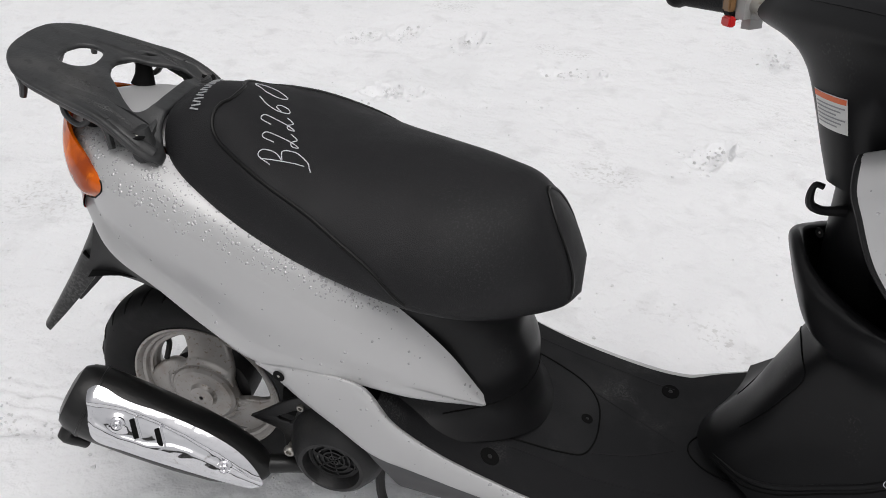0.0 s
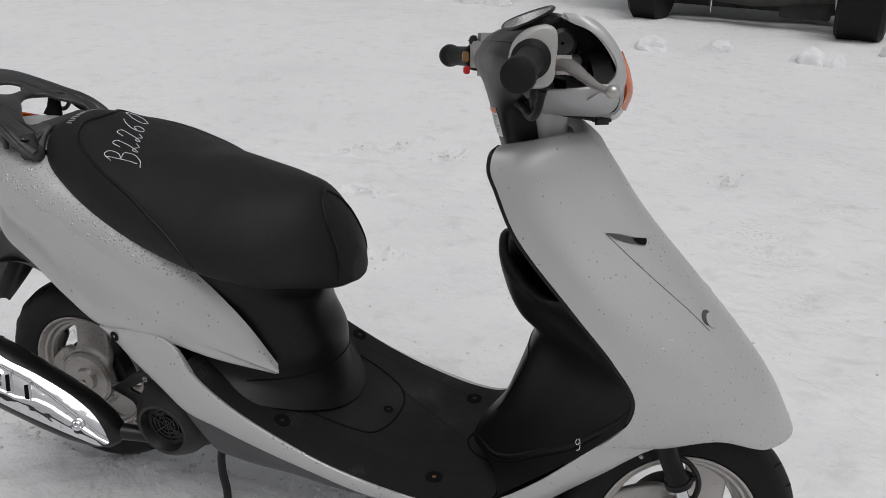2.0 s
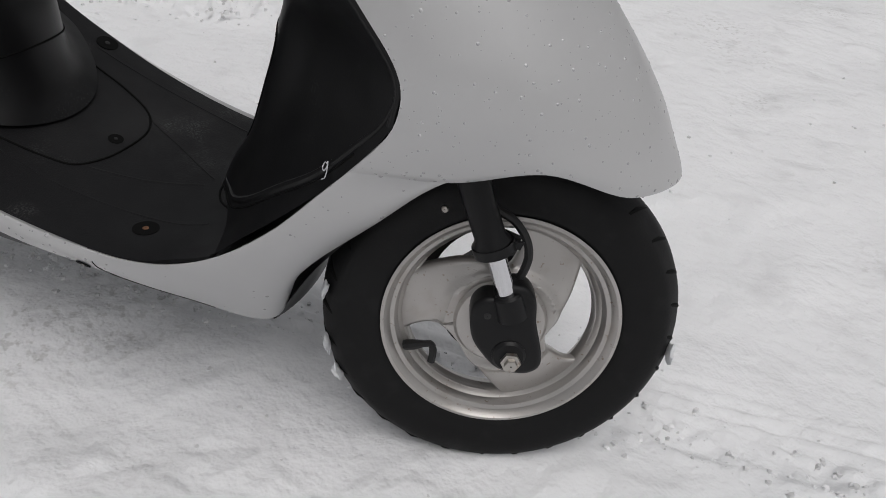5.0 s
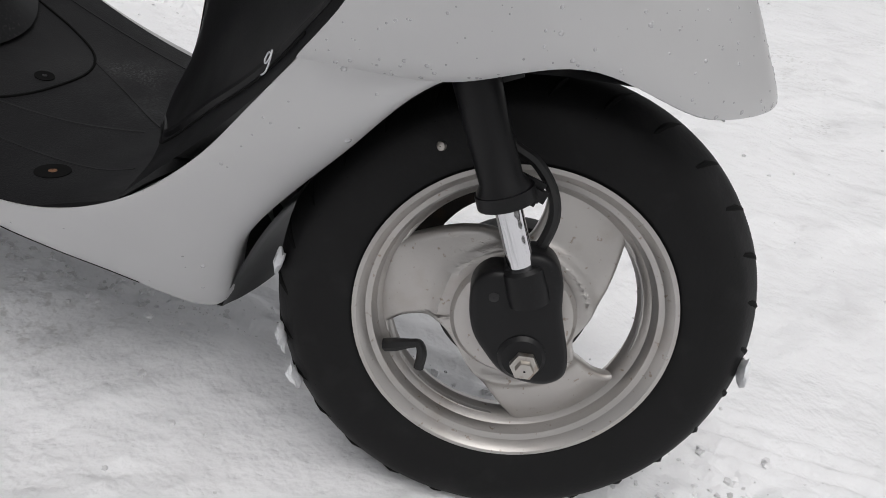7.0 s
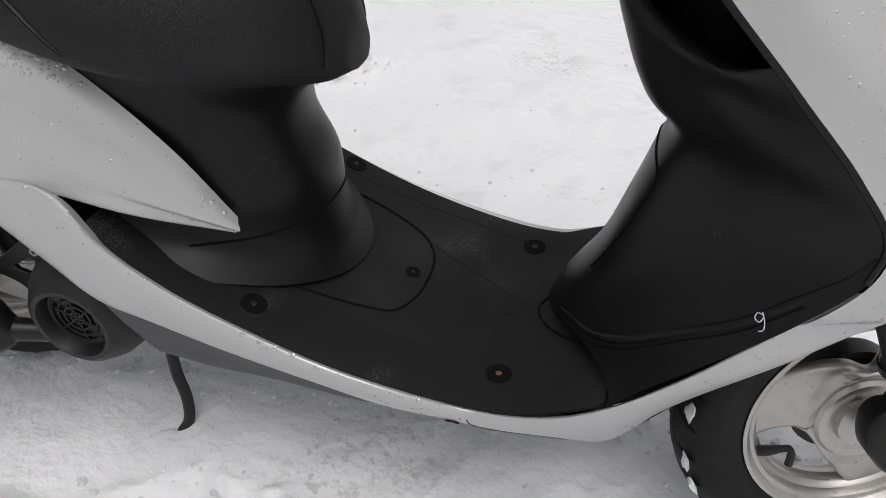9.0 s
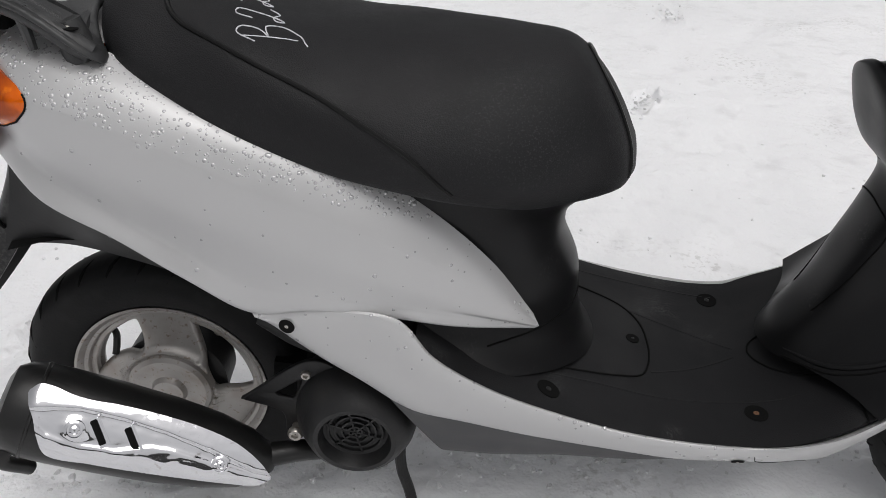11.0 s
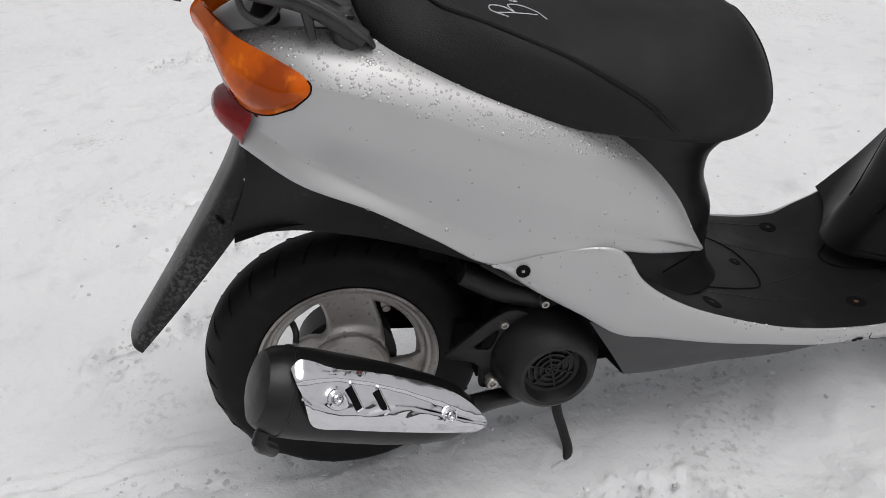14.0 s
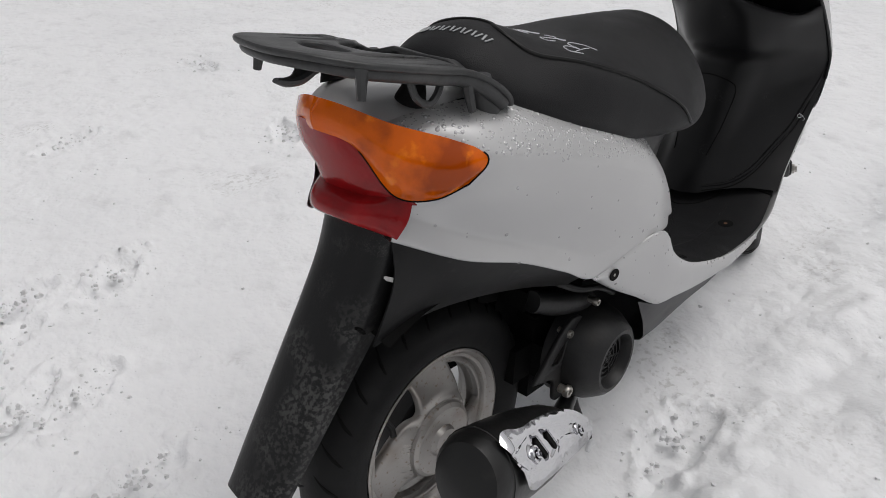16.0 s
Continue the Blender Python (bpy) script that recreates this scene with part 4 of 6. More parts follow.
# leg shield, silver front
FRONT = [
    [(0.918, -0.112, 0.876), (0.950, -0.094, 0.888), (0.980, -0.060, 0.896), (0.990, -0.020, 0.892), (0.992, 0, 0.890)],
    [(0.906, -0.124, 0.892), (0.948, -0.108, 0.902), (0.986, -0.068, 0.909), (1.002, -0.025, 0.905), (1.005, 0, 0.902)],
    [(0.898, -0.148, 0.887), (0.946, -0.128, 0.891), (0.999, -0.081, 0.896), (1.025, -0.035, 0.892), (1.028, 0, 0.888)],
    [(0.900, -0.164, 0.864), (0.948, -0.147, 0.868), (1.007, -0.094, 0.870), (1.038, -0.042, 0.871), (1.044, 0, 0.869)],
    [(0.912, -0.167, 0.838), (0.958, -0.150, 0.846), (1.018, -0.098, 0.848), (1.052, -0.045, 0.850), (1.060, 0, 0.849)],
    [(0.945, -0.173, 0.775), (1.005, -0.160, 0.776), (1.062, -0.112, 0.776), (1.100, -0.050, 0.782), (1.110, 0, 0.781)],
    [(1.040, -0.181, 0.672), (1.092, -0.167, 0.676), (1.150, -0.120, 0.678), (1.198, -0.052, 0.674), (1.211, 0, 0.669)],
    [(1.103, -0.182, 0.604), (1.152, -0.166, 0.605), (1.212, -0.124, 0.608), (1.262, -0.054, 0.604), (1.280, 0, 0.598)],
    [(1.138, -0.182, 0.552), (1.190, -0.165, 0.548), (1.254, -0.126, 0.548), (1.308, -0.056, 0.546), (1.328, 0, 0.540)],
    [(1.134, -0.182, 0.512), (1.190, -0.162, 0.504), (1.262, -0.126, 0.508), (1.338, -0.060, 0.494), (1.360, 0, 0.486)],
    [(1.092, -0.178, 0.456), (1.180, -0.142, 0.452), (1.262, -0.122, 0.474), (1.340, -0.070, 0.446), (1.378, 0, 0.446)],
    [(1.098, -0.160, 0.462), (1.178, -0.124, 0.462), (1.256, -0.104, 0.482), (1.330, -0.055, 0.454), (1.356, 0, 0.452)],
]
front_grid = wide_left(sheet(whole(FRONT), 76, 70), 0.18)
front_tree = tree_of(front_grid)
apron = part("front_apron", grid_bm(front_grid), SILVER, scooter, "silver front apron beaded with water drops")
edge_line = spline([(0.902, -0.130, 0.890), (0.896, -0.149, 0.884)] + [(r[0][0] - 0.003, r[0][1] + 0.002, r[0][2]) for r in FRONT[3:10]], 70)
part("edge_trim", tube(edge_line, 0.0035, 8), BODYBLACK, apron, "thin black edge of the leg shield")
for s in (1, -1):
    # Flat grey wedge is the vent's shadow side, near-black face its dark slot.
    vent = [(1.0615, -0.1212, 0.7802), (1.080, -0.108, 0.776), (1.0987, -0.0945, 0.7695), (1.1157, -0.0765, 0.7628), (1.1166, -0.0846, 0.7558), (1.104, -0.097, 0.7598), (1.0909, -0.1068, 0.7642), (1.075, -0.116, 0.7715)]
    outline = laid(spline([(x, s * y, z) for x, y, z in vent + vent[:1]], 40)[:-1], front_tree, 0.0012, (0.6, s * -0.8, 0.2))
    bm = bmesh.new()
    bm.faces.new([bm.verts.new(p) for p in outline])
    part("vent", bm, GREY, apron, "vent in the apron, shade of its hollow painted flat", False)
    inner = laid(spline([(x, s * y, z) for x, y, z in ((1.0967, -0.0965, 0.7687), (1.106, -0.087, 0.766), (1.1150, -0.0770, 0.7624), (1.1158, -0.0842, 0.7568), (1.1045, -0.0952, 0.7612), (1.0967, -0.0965, 0.7687))], 24)[:-1], front_tree, 0.0018, (0.6, s * -0.8, 0.2))
    bm = bmesh.new()
    bm.faces.new([bm.verts.new(p) for p in inner])
    part("vent_slot_shade", bm, DARK, apron, "", False)
    part("vent_lip", tube(laid(spline([(x, s * y, z) for x, y, z in ((1.058, -0.1235, 0.7815), (1.080, -0.108, 0.7775), (1.0987, -0.0940, 0.7712), (1.1157, -0.0750, 0.7648), (1.1225, -0.061, 0.763))], 30), front_tree, 0.0004, (0.6, s * -0.8, 0.2)), [0.0004, 0.0022, 0.0026, 0.0018], 8), SILVER, apron)
    part("apron_seam", tube(laid(spline([(x, s * y, z) for x, y, z in ((1.0615, -0.1212, 0.7795), (1.118, -0.112, 0.732), (1.1696, -0.0995, 0.6865), (1.1937, -0.0928, 0.6656), (1.225, -0.086, 0.636))], 40), front_tree, 0.0001, (0.6, s * -0.8, 0.2)), 0.0006, 6), GREY, apron)
    hit, nrm, _, _ = front_tree.find_nearest(Vector((1.205, s * -0.067, 0.638)))
    nrm = nrm if nrm.x > 0 else -nrm
    part("plug_rim", lathe([(-0.003, 0.0125), (0.0008, 0.0125), (0.0012, 0.0115), (0.0012, 0.0005)], axes_matrix(hit, nrm.orthogonal().normalized(), nrm, nrm.orthogonal().normalized().cross(nrm)), 20), GREY, apron)
    hit, nrm, _, _ = front_tree.find_nearest(hit + Vector((0.006, s * 0.003, -0.005)))
    nrm = nrm if nrm.x > 0 else -nrm
    part("plug", lathe([(-0.003, 0.0120), (0.0016, 0.0120), (0.0024, 0.0105), (0.0026, 0.0005)], axes_matrix(hit, nrm.orthogonal().normalized(), nrm, nrm.orthogonal().normalized().cross(nrm)), 20), SILVER, apron, "silver plug in the apron")

# hook and stem cover
part("bag_hook", tube([(0.935, -0.043, 0.775), (0.905, -0.043, 0.772), (0.893, -0.043, 0.778), (0.889, -0.043, 0.795), (0.892, -0.043, 0.806), (0.901, -0.043, 0.804)], [0.008, 0.006, 0.006, 0.005, 0.004, 0.004], 8, 24), BODYBLACK, scooter, "black bag hook")
part("stem_cover", tube([(1.005, 0, 0.60), (0.985, 0, 0.70), (0.965, -0.01, 0.80), (0.950, -0.03, 0.87)], [0.06, 0.05, 0.042, 0.038], 16, 12), BODYBLACK, scooter)
screw((0.916, -0.035, 0.735), (-0.8, -0.6, 0), 0.006, scooter)

# luggage rack
RACK_OUT = [(0.062, -0.090), (0.062, -0.106), (0.048, -0.116), (-0.02, -0.108), (-0.09, -0.097), (-0.136, -0.086), (-0.162, -0.064), (-0.178, -0.036), (-0.185, -0.008), (-0.186, 0.024), (-0.178, 0.054), (-0.154, 0.080), (-0.10, 0.097), (-0.02, 0.110), (0.048, 0.116), (0.062, 0.106), (0.062, 0.090),
            (0.054, 0.080), (0.046, 0.062), (0.043, 0.030), (0.042, 0.0), (0.043, -0.030), (0.046, -0.062), (0.054, -0.080)]
RACK_HOLES = [
    [(-0.133, 0.012), (-0.130, -0.012), (-0.118, -0.026), (-0.098, -0.026), (-0.083, -0.012), (-0.080, 0.014), (-0.088, 0.038), (-0.106, 0.044), (-0.124, 0.034)],
    [(-0.066, 0.010), (-0.066, 0.034), (-0.052, 0.050), (-0.026, 0.056), (-0.008, 0.070), (0.010, 0.082), (0.026, 0.078), (0.030, 0.050), (0.029, 0.0), (0.028, -0.052), (0.015, -0.070), (-0.002, -0.062), (-0.020, -0.046), (-0.038, -0.028), (-0.056, -0.010)],
    [(-0.064, 0.062), (-0.054, 0.062), (-0.040, 0.066), (-0.028, 0.078), (-0.036, 0.084), (-0.056, 0.078)],
]
RACK_Y = -0.040


def rack_z(x, y):
    """The rack slopes up to the back and its front ends dip to the tail."""
    z = 0.838 - (0.285 if x < -0.05 else 0.235) * (x + 0.05)
    if x > -0.03:
        z -= 4.6 * (x + 0.03) ** 2 * min(1, max(0.25, (abs(y) - 0.03) / 0.05))
    return z - 0.06 * max(0, abs(y) - 0.05) + 0.05 * max(0, y) + 0.02 * max(0, -y)


bm = plate(RACK_OUT, RACK_HOLES, 0.008, 0.0035, 220)
bmesh.ops.triangulate(bm, faces=bm.faces)
bmesh.ops.subdivide_edges(bm, edges=[e for e in bm.edges if e.calc_length() > 0.03], cuts=2, use_grid_fill=True)
for v in bm.verts:
    v.co.z += rack_z(v.co.x, v.co.y)
    v.co.y += RACK_Y
rack = part("luggage_rack", bm, RACK, scooter, "dark grey cast luggage rack with cut-outs and hooks")
RAIL = [(0.052, -0.100), (0.030, -0.1055), (-0.02, -0.0995), (-0.09, -0.0885), (-0.132, -0.078), (-0.155, -0.058), (-0.169, -0.034), (-0.176, -0.008), (-0.177, 0.022), (-0.170, 0.050), (-0.150, 0.072), (-0.10, 0.0885), (-0.02, 0.1015), (0.030, 0.1065), (0.052, 0.102)]
rail_pts = [(x, RACK_Y + y, rack_z(x, y) - 0.007) for x, y, _ in spline([(x, y, 0) for x, y in RAIL], 90)]
part("rail", tube(rail_pts, [0.012, 0.0100, 0.0092, 0.0085, 0.0070, 0.0065, 0.0070, 0.0085, 0.0092, 0.0100, 0.012], 12), RACK, rack)
part("front_arch", tube([(x, RACK_Y + y, rack_z(x, y) - 0.004) for x, y in ((0.040, -0.090), (0.038, -0.060), (0.036, 0.0), (0.038, 0.060), (0.040, 0.090))], 0.0068, 10, 40), RACK, rack)
part("rear_arch", tube([(x, RACK_Y + y, rack_z(x, y) - 0.004) for x, y in ((-0.046, -0.092), (-0.050, -0.062), (-0.064, -0.034), (-0.072, 0.0), (-0.074, 0.030), (-0.062, 0.058), (-0.050, 0.092))], 0.0068, 10, 50), RACK, rack)
for s in (1, -1):
    for x, y, d, back_lean in ((-0.007, 0.103, 0.044, 0.004), (-0.135, 0.080, 0.034, -0.006)):
        z = rack_z(x, s * y)
        part("tie_peg", tube([(x, RACK_Y + s * y, z), (x + 0.3 * back_lean, RACK_Y + s * y, z - d * 0.5), (x + back_lean, RACK_Y + s * (y + 0.002), z - d)], [0.009, 0.006, 0.0045], 8, 8), RACK, rack)
    z = rack_z(-0.056, s * 0.08)
    part("tie_loop", tube([(-0.078, RACK_Y + s * 0.086, z - 0.004), (-0.074, RACK_Y + s * 0.09, z - 0.026), (-0.056, RACK_Y + s * 0.091, z - 0.038), (-0.038, RACK_Y + s * 0.09, z - 0.026), (-0.034, RACK_Y + s * 0.086, z - 0.004)], 0.0042, 8, 26), RACK, rack)
    screw((0.036, RACK_Y + s * 0.100, rack_z(0.036, s * 0.10) + 0.0065), (0.3, 0, 1), 0.009, rack)
    part("mount", tube([(0.030, RACK_Y + s * 0.088, 0.806), (0.034, RACK_Y + s * 0.088, 0.785), (0.038, RACK_Y + s * 0.088, 0.765)], [0.014, 0.017, 0.02], 12, 6), RACK, rack)
    part("boss", tube([(-0.048, RACK_Y + s * 0.066, rack_z(-0.048, s * 0.066) - 0.002), (-0.050, RACK_Y + s * 0.064, 0.812), (-0.052, RACK_Y + s * 0.060, 0.798)], [0.010, 0.013, 0.018], 14, 8), DARK, rack, "dark mounting boss")
screw((-0.060, RACK_Y - 0.046, rack_z(-0.060, -0.046) + 0.0035), (0.3, 0, 1), 0.008, rack)
part("rear_hook", tube([(-0.140, RACK_Y - 0.006, 0.860), (-0.144, RACK_Y - 0.008, 0.848), (-0.158, RACK_Y - 0.010, 0.8415), (-0.174, RACK_Y - 0.012, 0.843), (-0.186, RACK_Y - 0.012, 0.848)], [0.02, 0.016, 0.012, 0.009, 0.005], 10, 20, 0.55), RACK, rack)


# wheels
def wheel_matrix(centre, yaw, camber):
    a = Vector((math.cos(yaw), math.sin(yaw), 0))
    n = Vector((-math.sin(yaw), math.cos(yaw), 0))
    b = Vector((0, 0, 1)) * math.cos(camber) + n * math.sin(camber)
    return axes_matrix(Vector(centre), a, b.cross(a), b)


def tyre_profile(radius, width, rim):
    """From the near bead over the tread to the far bead."""
    w = width / 2
    half = [(-0.030, rim), (-0.036, rim + 0.004), (-w * 0.93, rim + (radius - rim) * 0.30), (-w, rim + (radius - rim) * 0.52), (-w * 0.93, rim + (radius - rim) * 0.72), (-w * 0.72, radius - 0.012), (-w * 0.40, radius - 0.003), (0, radius)]
    p = spline([(y, r, 0) for y, r in half], 18)[:, :2]
    return [tuple(q) for q in p] + [(-y, r) for y, r in p[-2::-1]]


def tyre(parent, m, radius, width, label, grooves=28):
    """A tyre with slanting tread grooves cut by dark strips set into the crown."""
    ob = part("tyre", lathe(tyre_profile(radius, width, 0.139), m, 96), RUBBER, parent, label)
    w, bms = width / 2, []
    for k in range(grooves):
        t0 = 2 * math.pi * k / grooves
        for s in (1, -1):
            pts = []
            for f in np.linspace(0.12, 0.92, 6):
                y = s * w * f
                r = radius - 0.003 * (f / 0.4) ** 2 if f < 0.5 else radius - 0.0047 - (f - 0.5) ** 1.5 * 0.072
                t = t0 + (0.17 * f if s > 0 else 0.17 * f + 0.11)
                pts.append(m @ Vector(((r - 0.0016) * math.cos(t), y, (r - 0.0016) * math.sin(t))))
            bms.append(tube(pts, [0.0012, 0.0026, 0.003, 0.0026], 6))
    part("tread_groove", joined(*bms), DARK, ob)["kind"] = "stuff"
    return ob


def rim_profile(flange):
    half = [(-0.037, flange), (-0.038, flange - 0.004), (-0.034, flange - 0.008), (-0.029, flange - 0.011), (-0.027, flange - 0.016), (-0.022, flange - 0.019), (-0.017, flange - 0.020), (-0.012, flange - 0.026), (0, flange - 0.030)]
    return half + [(-y, r) for y, r in reversed(half[:-1])] + [(0.030, flange + 0.0), (0.0, flange - 0.012), (-0.030, flange + 0.0)]


front = wheel_matrix((1.2200, -0.0100, 0.2164), 0.3245, 0.1294)
wheel_f = part("front_wheel", lathe(rim_profile(0.1415), front, 96), ALLOY, scooter, "dull alloy front wheel turned aside")
tyre(wheel_f, front, 0.2135, 0.088, "black front tyre with snow in the tread")
def pinwheel(m, windows, rim, dish, turn=0.0):
    """A cast disc with three rounded windows; windows: loops of (degrees, radius)."""
    loops = [[(r * math.cos(radians(a + turn)), r * math.sin(radians(a + turn))) for a, r in loop] for loop in windows]
    ring = [(rim * math.cos(t), rim * math.sin(t)) for t in np.linspace(0, 2 * math.pi, 48, endpoint=False)]
    bm = plate(ring, loops, 0.016, 0.005, 72)
    bmesh.ops.triangulate(bm, faces=bm.faces)
    for _ in range(5):
        bmesh.ops.subdivide_edges(bm, edges=[e for e in bm.edges if e.calc_length() > 0.008], cuts=1, use_grid_fill=True)
        bmesh.ops.triangulate(bm, faces=bm.faces)
    for v in bm.verts:
        r = math.hypot(v.co.x, v.co.y)
        y = -v.co.z + dish + 0.016 * max(0, (r - 0.06) / 0.06) ** 1.3 - 0.006 * math.exp(-((r - 0.066) / 0.006) ** 2)
        v.co = Vector((v.co.x, y, v.co.y))
    bm.transform(m)
    return bm


WINDOWS = [
    [(-166, 0.1185), (-171, 0.101), (-174, 0.081), (-171, 0.064), (-147, 0.0545), (-120, 0.060), (-102, 0.071), (-88, 0.093), (-80, 0.1185), (-100, 0.1190), (-122, 0.1190), (-145, 0.1190)],
    [(46, 0.1185), (38, 0.0995), (27, 0.082), (15, 0.068), (-3, 0.057), (-20, 0.0545), (-31, 0.066), (-34, 0.085), (-34, 0.101), (-30, 0.1185), (-10, 0.1190), (12, 0.1190), (30, 0.1190)],
    [(158, 0.1185), (142, 0.098), (128, 0.087), (113, 0.077), (97, 0.066), (86, 0.070), (81, 0.085), (80, 0.101), (82, 0.1185), (100, 0.1190), (120, 0.1190), (140, 0.1190)],
]
part("spokes", pinwheel(front, WINDOWS, 0.1235, -0.020), ALLOY, wheel_f, "three broad cast spokes")
part("hub", lathe([(-0.026, 0.058), (-0.033, 0.052), (-0.034, 0.046), (-0.032, 0.040), (-0.031, 0.034), (-0.038, 0.032), (-0.040, 0.020), (-0.040, 0.006)], front, 48), ALLOY, wheel_f)
part("drum", lathe([(0.036, 0.010), (0.036, 0.070), (0.004, 0.072), (0.0, 0.060), (0.0, 0.010)], front, 40), ENGINE, wheel_f, "dark brake drum")
valve = [front @ Vector(p) for p in ((-0.110, -0.018, -0.052), (-0.097, -0.024, -0.046), (-0.086, -0.028, -0.041), (-0.079, -0.031, -0.0385), (-0.0755, -0.032, -0.046), (-0.0765, -0.033, -0.0625))]
part("valve", tube(valve, [0.0065, 0.0065, 0.0045, 0.004, 0.005, 0.0048], 8, 22), ENGINE, wheel_f, "black angled tyre valve")

# front fork
def fl(*points):
    """Places beside the front wheel, along, across and up it."""
    return [front @ Vector(p) for p in points]


fork = part("fork_leg", tube(fl((-0.004, -0.098, 0.070), (-0.0285, -0.098, 0.134)), 0.0105, 24), CHROME, scooter, "bright chromed fork tube")
part("fork_leg", tube([Vector((1.196, 0.085, 0.286)), Vector((1.112, 0.085, 0.467))], 0.016, 16), BODYBLACK, scooter)
part("outer_tube", tube(fl((-0.0270, -0.098, 0.129), (-0.0310, -0.098, 0.140), (-0.0335, -0.098, 0.146), (-0.0470, -0.096, 0.178), (-0.072, -0.090, 0.242)), [0.0205, 0.0205, 0.0165, 0.0165, 0.018], 24), BODYBLACK, fork)
part("clamp", tube(fl((-0.0262, -0.098, 0.1285), (-0.0300, -0.098, 0.1385)), 0.0225, 28), BODYBLACK, fork)
part("cable_guide", block((0.030, 0.012, 0.020), front @ pose(-0.012, -0.090, 0.138, 0, 20, 0), 0.005), BODYBLACK, fork)
holder = plate([(-0.012, 0.080), (0.000, 0.086), (0.010, 0.084), (0.0175, 0.074), (0.0225, 0.045), (0.034, 0.004), (0.034, -0.006), (0.026, -0.012), (0.008, -0.012), (-0.006, -0.007), (-0.021, 0.0085), (-0.030, 0.021), (-0.0355, 0.042), (-0.035, 0.060), (-0.0275, 0.068), (-0.016, 0.070)], [], 0.034, 0.007, 90)
holder.transform(front @ pose(0, -0.088, 0) @ Matrix(((1, 0, 0, 0), (0, 0, -1, 0), (0, 1, 0, 0), (0, 0, 0, 1))))
part("axle_holder", holder, BODYBLACK, fork)
part("holder_boss", lathe([(0.012, 0.019), (-0.006, 0.019), (-0.009, 0.016), (-0.010, 0.0005)], front @ pose(0.004, -0.100, 0.006), 28), BODYBLACK, fork)
part("holder_collar", tube(fl((0.003, -0.098, 0.052), (-0.0005, -0.098, 0.062), (-0.0065, -0.098, 0.078), (-0.0075, -0.098, 0.0805)), [0.017, 0.0175, 0.0165, 0.014], 24), BODYBLACK, fork)
part("axle_nut", lathe([(-0.002, 0.0115), (-0.009, 0.0115), (-0.0095, 0.0075), (-0.015, 0.007), (-0.015, 0.001)], front @ pose(0.0063, -0.106, 0.0022), 6), STEEL, fork, "worn steel axle nut")
screw(front @ Vector((-0.025, -0.1055, 0.054)), front.to_3x3() @ Vector((0, -1, 0)), 0.0075, fork, ENGINE, False)
part("brake_cable", tube(fl((-0.052, -0.080, 0.196), (-0.0277, -0.080, 0.168), (-0.009, -0.080, 0.157), (0.007, -0.080, 0.136), (0.0117, -0.082, 0.116), (0.005, -0.084, 0.091), (-0.004, -0.080, 0.074)), 0.0048, 8, 34), ENGINE, fork, "black brake cable")
screw((1.156, -0.074, 0.376), (-0.2, -0.95, 0.1), 0.007, scooter, STEEL, False)
part("fork_crown", block((0.06, 0.20, 0.05), pose(1.16, 0, 0.46, 0, -24, 18), 0.012), BODYBLACK, scooter)

MUDBOARD = [[front @ Vector((r * math.cos(radians(a)), y, r * math.sin(radians(a)))) for a in np.linspace(84, 164, 12)] for r, y in ((0.085, 0.052), (0.15, 0.056), (0.215, 0.054), (0.232, 0.030))]
part("inner_mudguard", grid_bm(sheet(MUDBOARD, 30, 12), 0.003), RUSTY, scooter, "dark rusty plate behind the front wheel")

# rear wheel
rear = wheel_matrix((0, -0.020, 0.2477), 0, 0)
wheel_r = part("rear_wheel", lathe(rim_profile(0.1415), rear, 96), SHADED_ALLOY, scooter, "alloy rear wheel")
tyre(wheel_r, rear, 0.2165, 0.096, "black rear tyre")
part("spokes", pinwheel(rear, WINDOWS, 0.1235, -0.030, 24), SHADED_ALLOY, wheel_r, "broad cast spokes")
part("hub", lathe([(-0.034, 0.064), (-0.046, 0.060), (-0.050, 0.054), (-0.049, 0.046), (-0.046, 0.038), (-0.048, 0.026), (-0.056, 0.022), (-0.058, 0.004)], rear, 48), SHADED_ALLOY, wheel_r)
part("drum", lathe([(0.036, 0.010), (0.036, 0.075), (-0.018, 0.077), (-0.022, 0.060), (-0.022, 0.010)], rear, 40), ENGINE, wheel_r)
part("bolt", lathe([(0.012, 0.007), (-0.004, 0.007), (-0.006, 0.0055), (-0.006, 0.001)], rear @ pose(0.068, 0.010, 0.066), 12), STEEL, wheel_r, "rusty bolt behind the spokes")
part("valve", tube([rear @ Vector(p) for p in ((-0.085, 0, 0.078), (-0.078, -0.006, 0.072), (-0.074, -0.02, 0.062), (-0.076, -0.026, 0.050))], 0.005, 8, 12), ENGINE, wheel_r)

# engine
# These four blocks wear cavity black, which paints the dimness of the engine bay.
engine = part("engine", block((0.22, 0.15, 0.15), pose(0.27, -0.05, 0.27, 0, 8, 0), 0.045), DARK, scooter, "black engine behind the cowl, its shade painted in")
part("gear_case", block((0.30, 0.07, 0.17), pose(0.155, 0.085, 0.275, 0, 8, 0), 0.035), DARK, engine)
part("air_box", block((0.20, 0.12, 0.13), pose(0.215, -0.035, 0.40, 0, 18, 0), 0.05), DARK, engine)
part("cylinder", block((0.12, 0.10, 0.12), pose(0.35, -0.03, 0.30, 0, 0, 0), 0.035), DARK, engine)
part("intake_hose", tube([(0.17, -0.105, 0.420), (0.22, -0.115, 0.395), (0.28, -0.118, 0.372), (0.33, -0.105, 0.335)], [0.017, 0.020, 0.020, 0.018], 14, 20), ENGINE, engine, "black rubber hose")
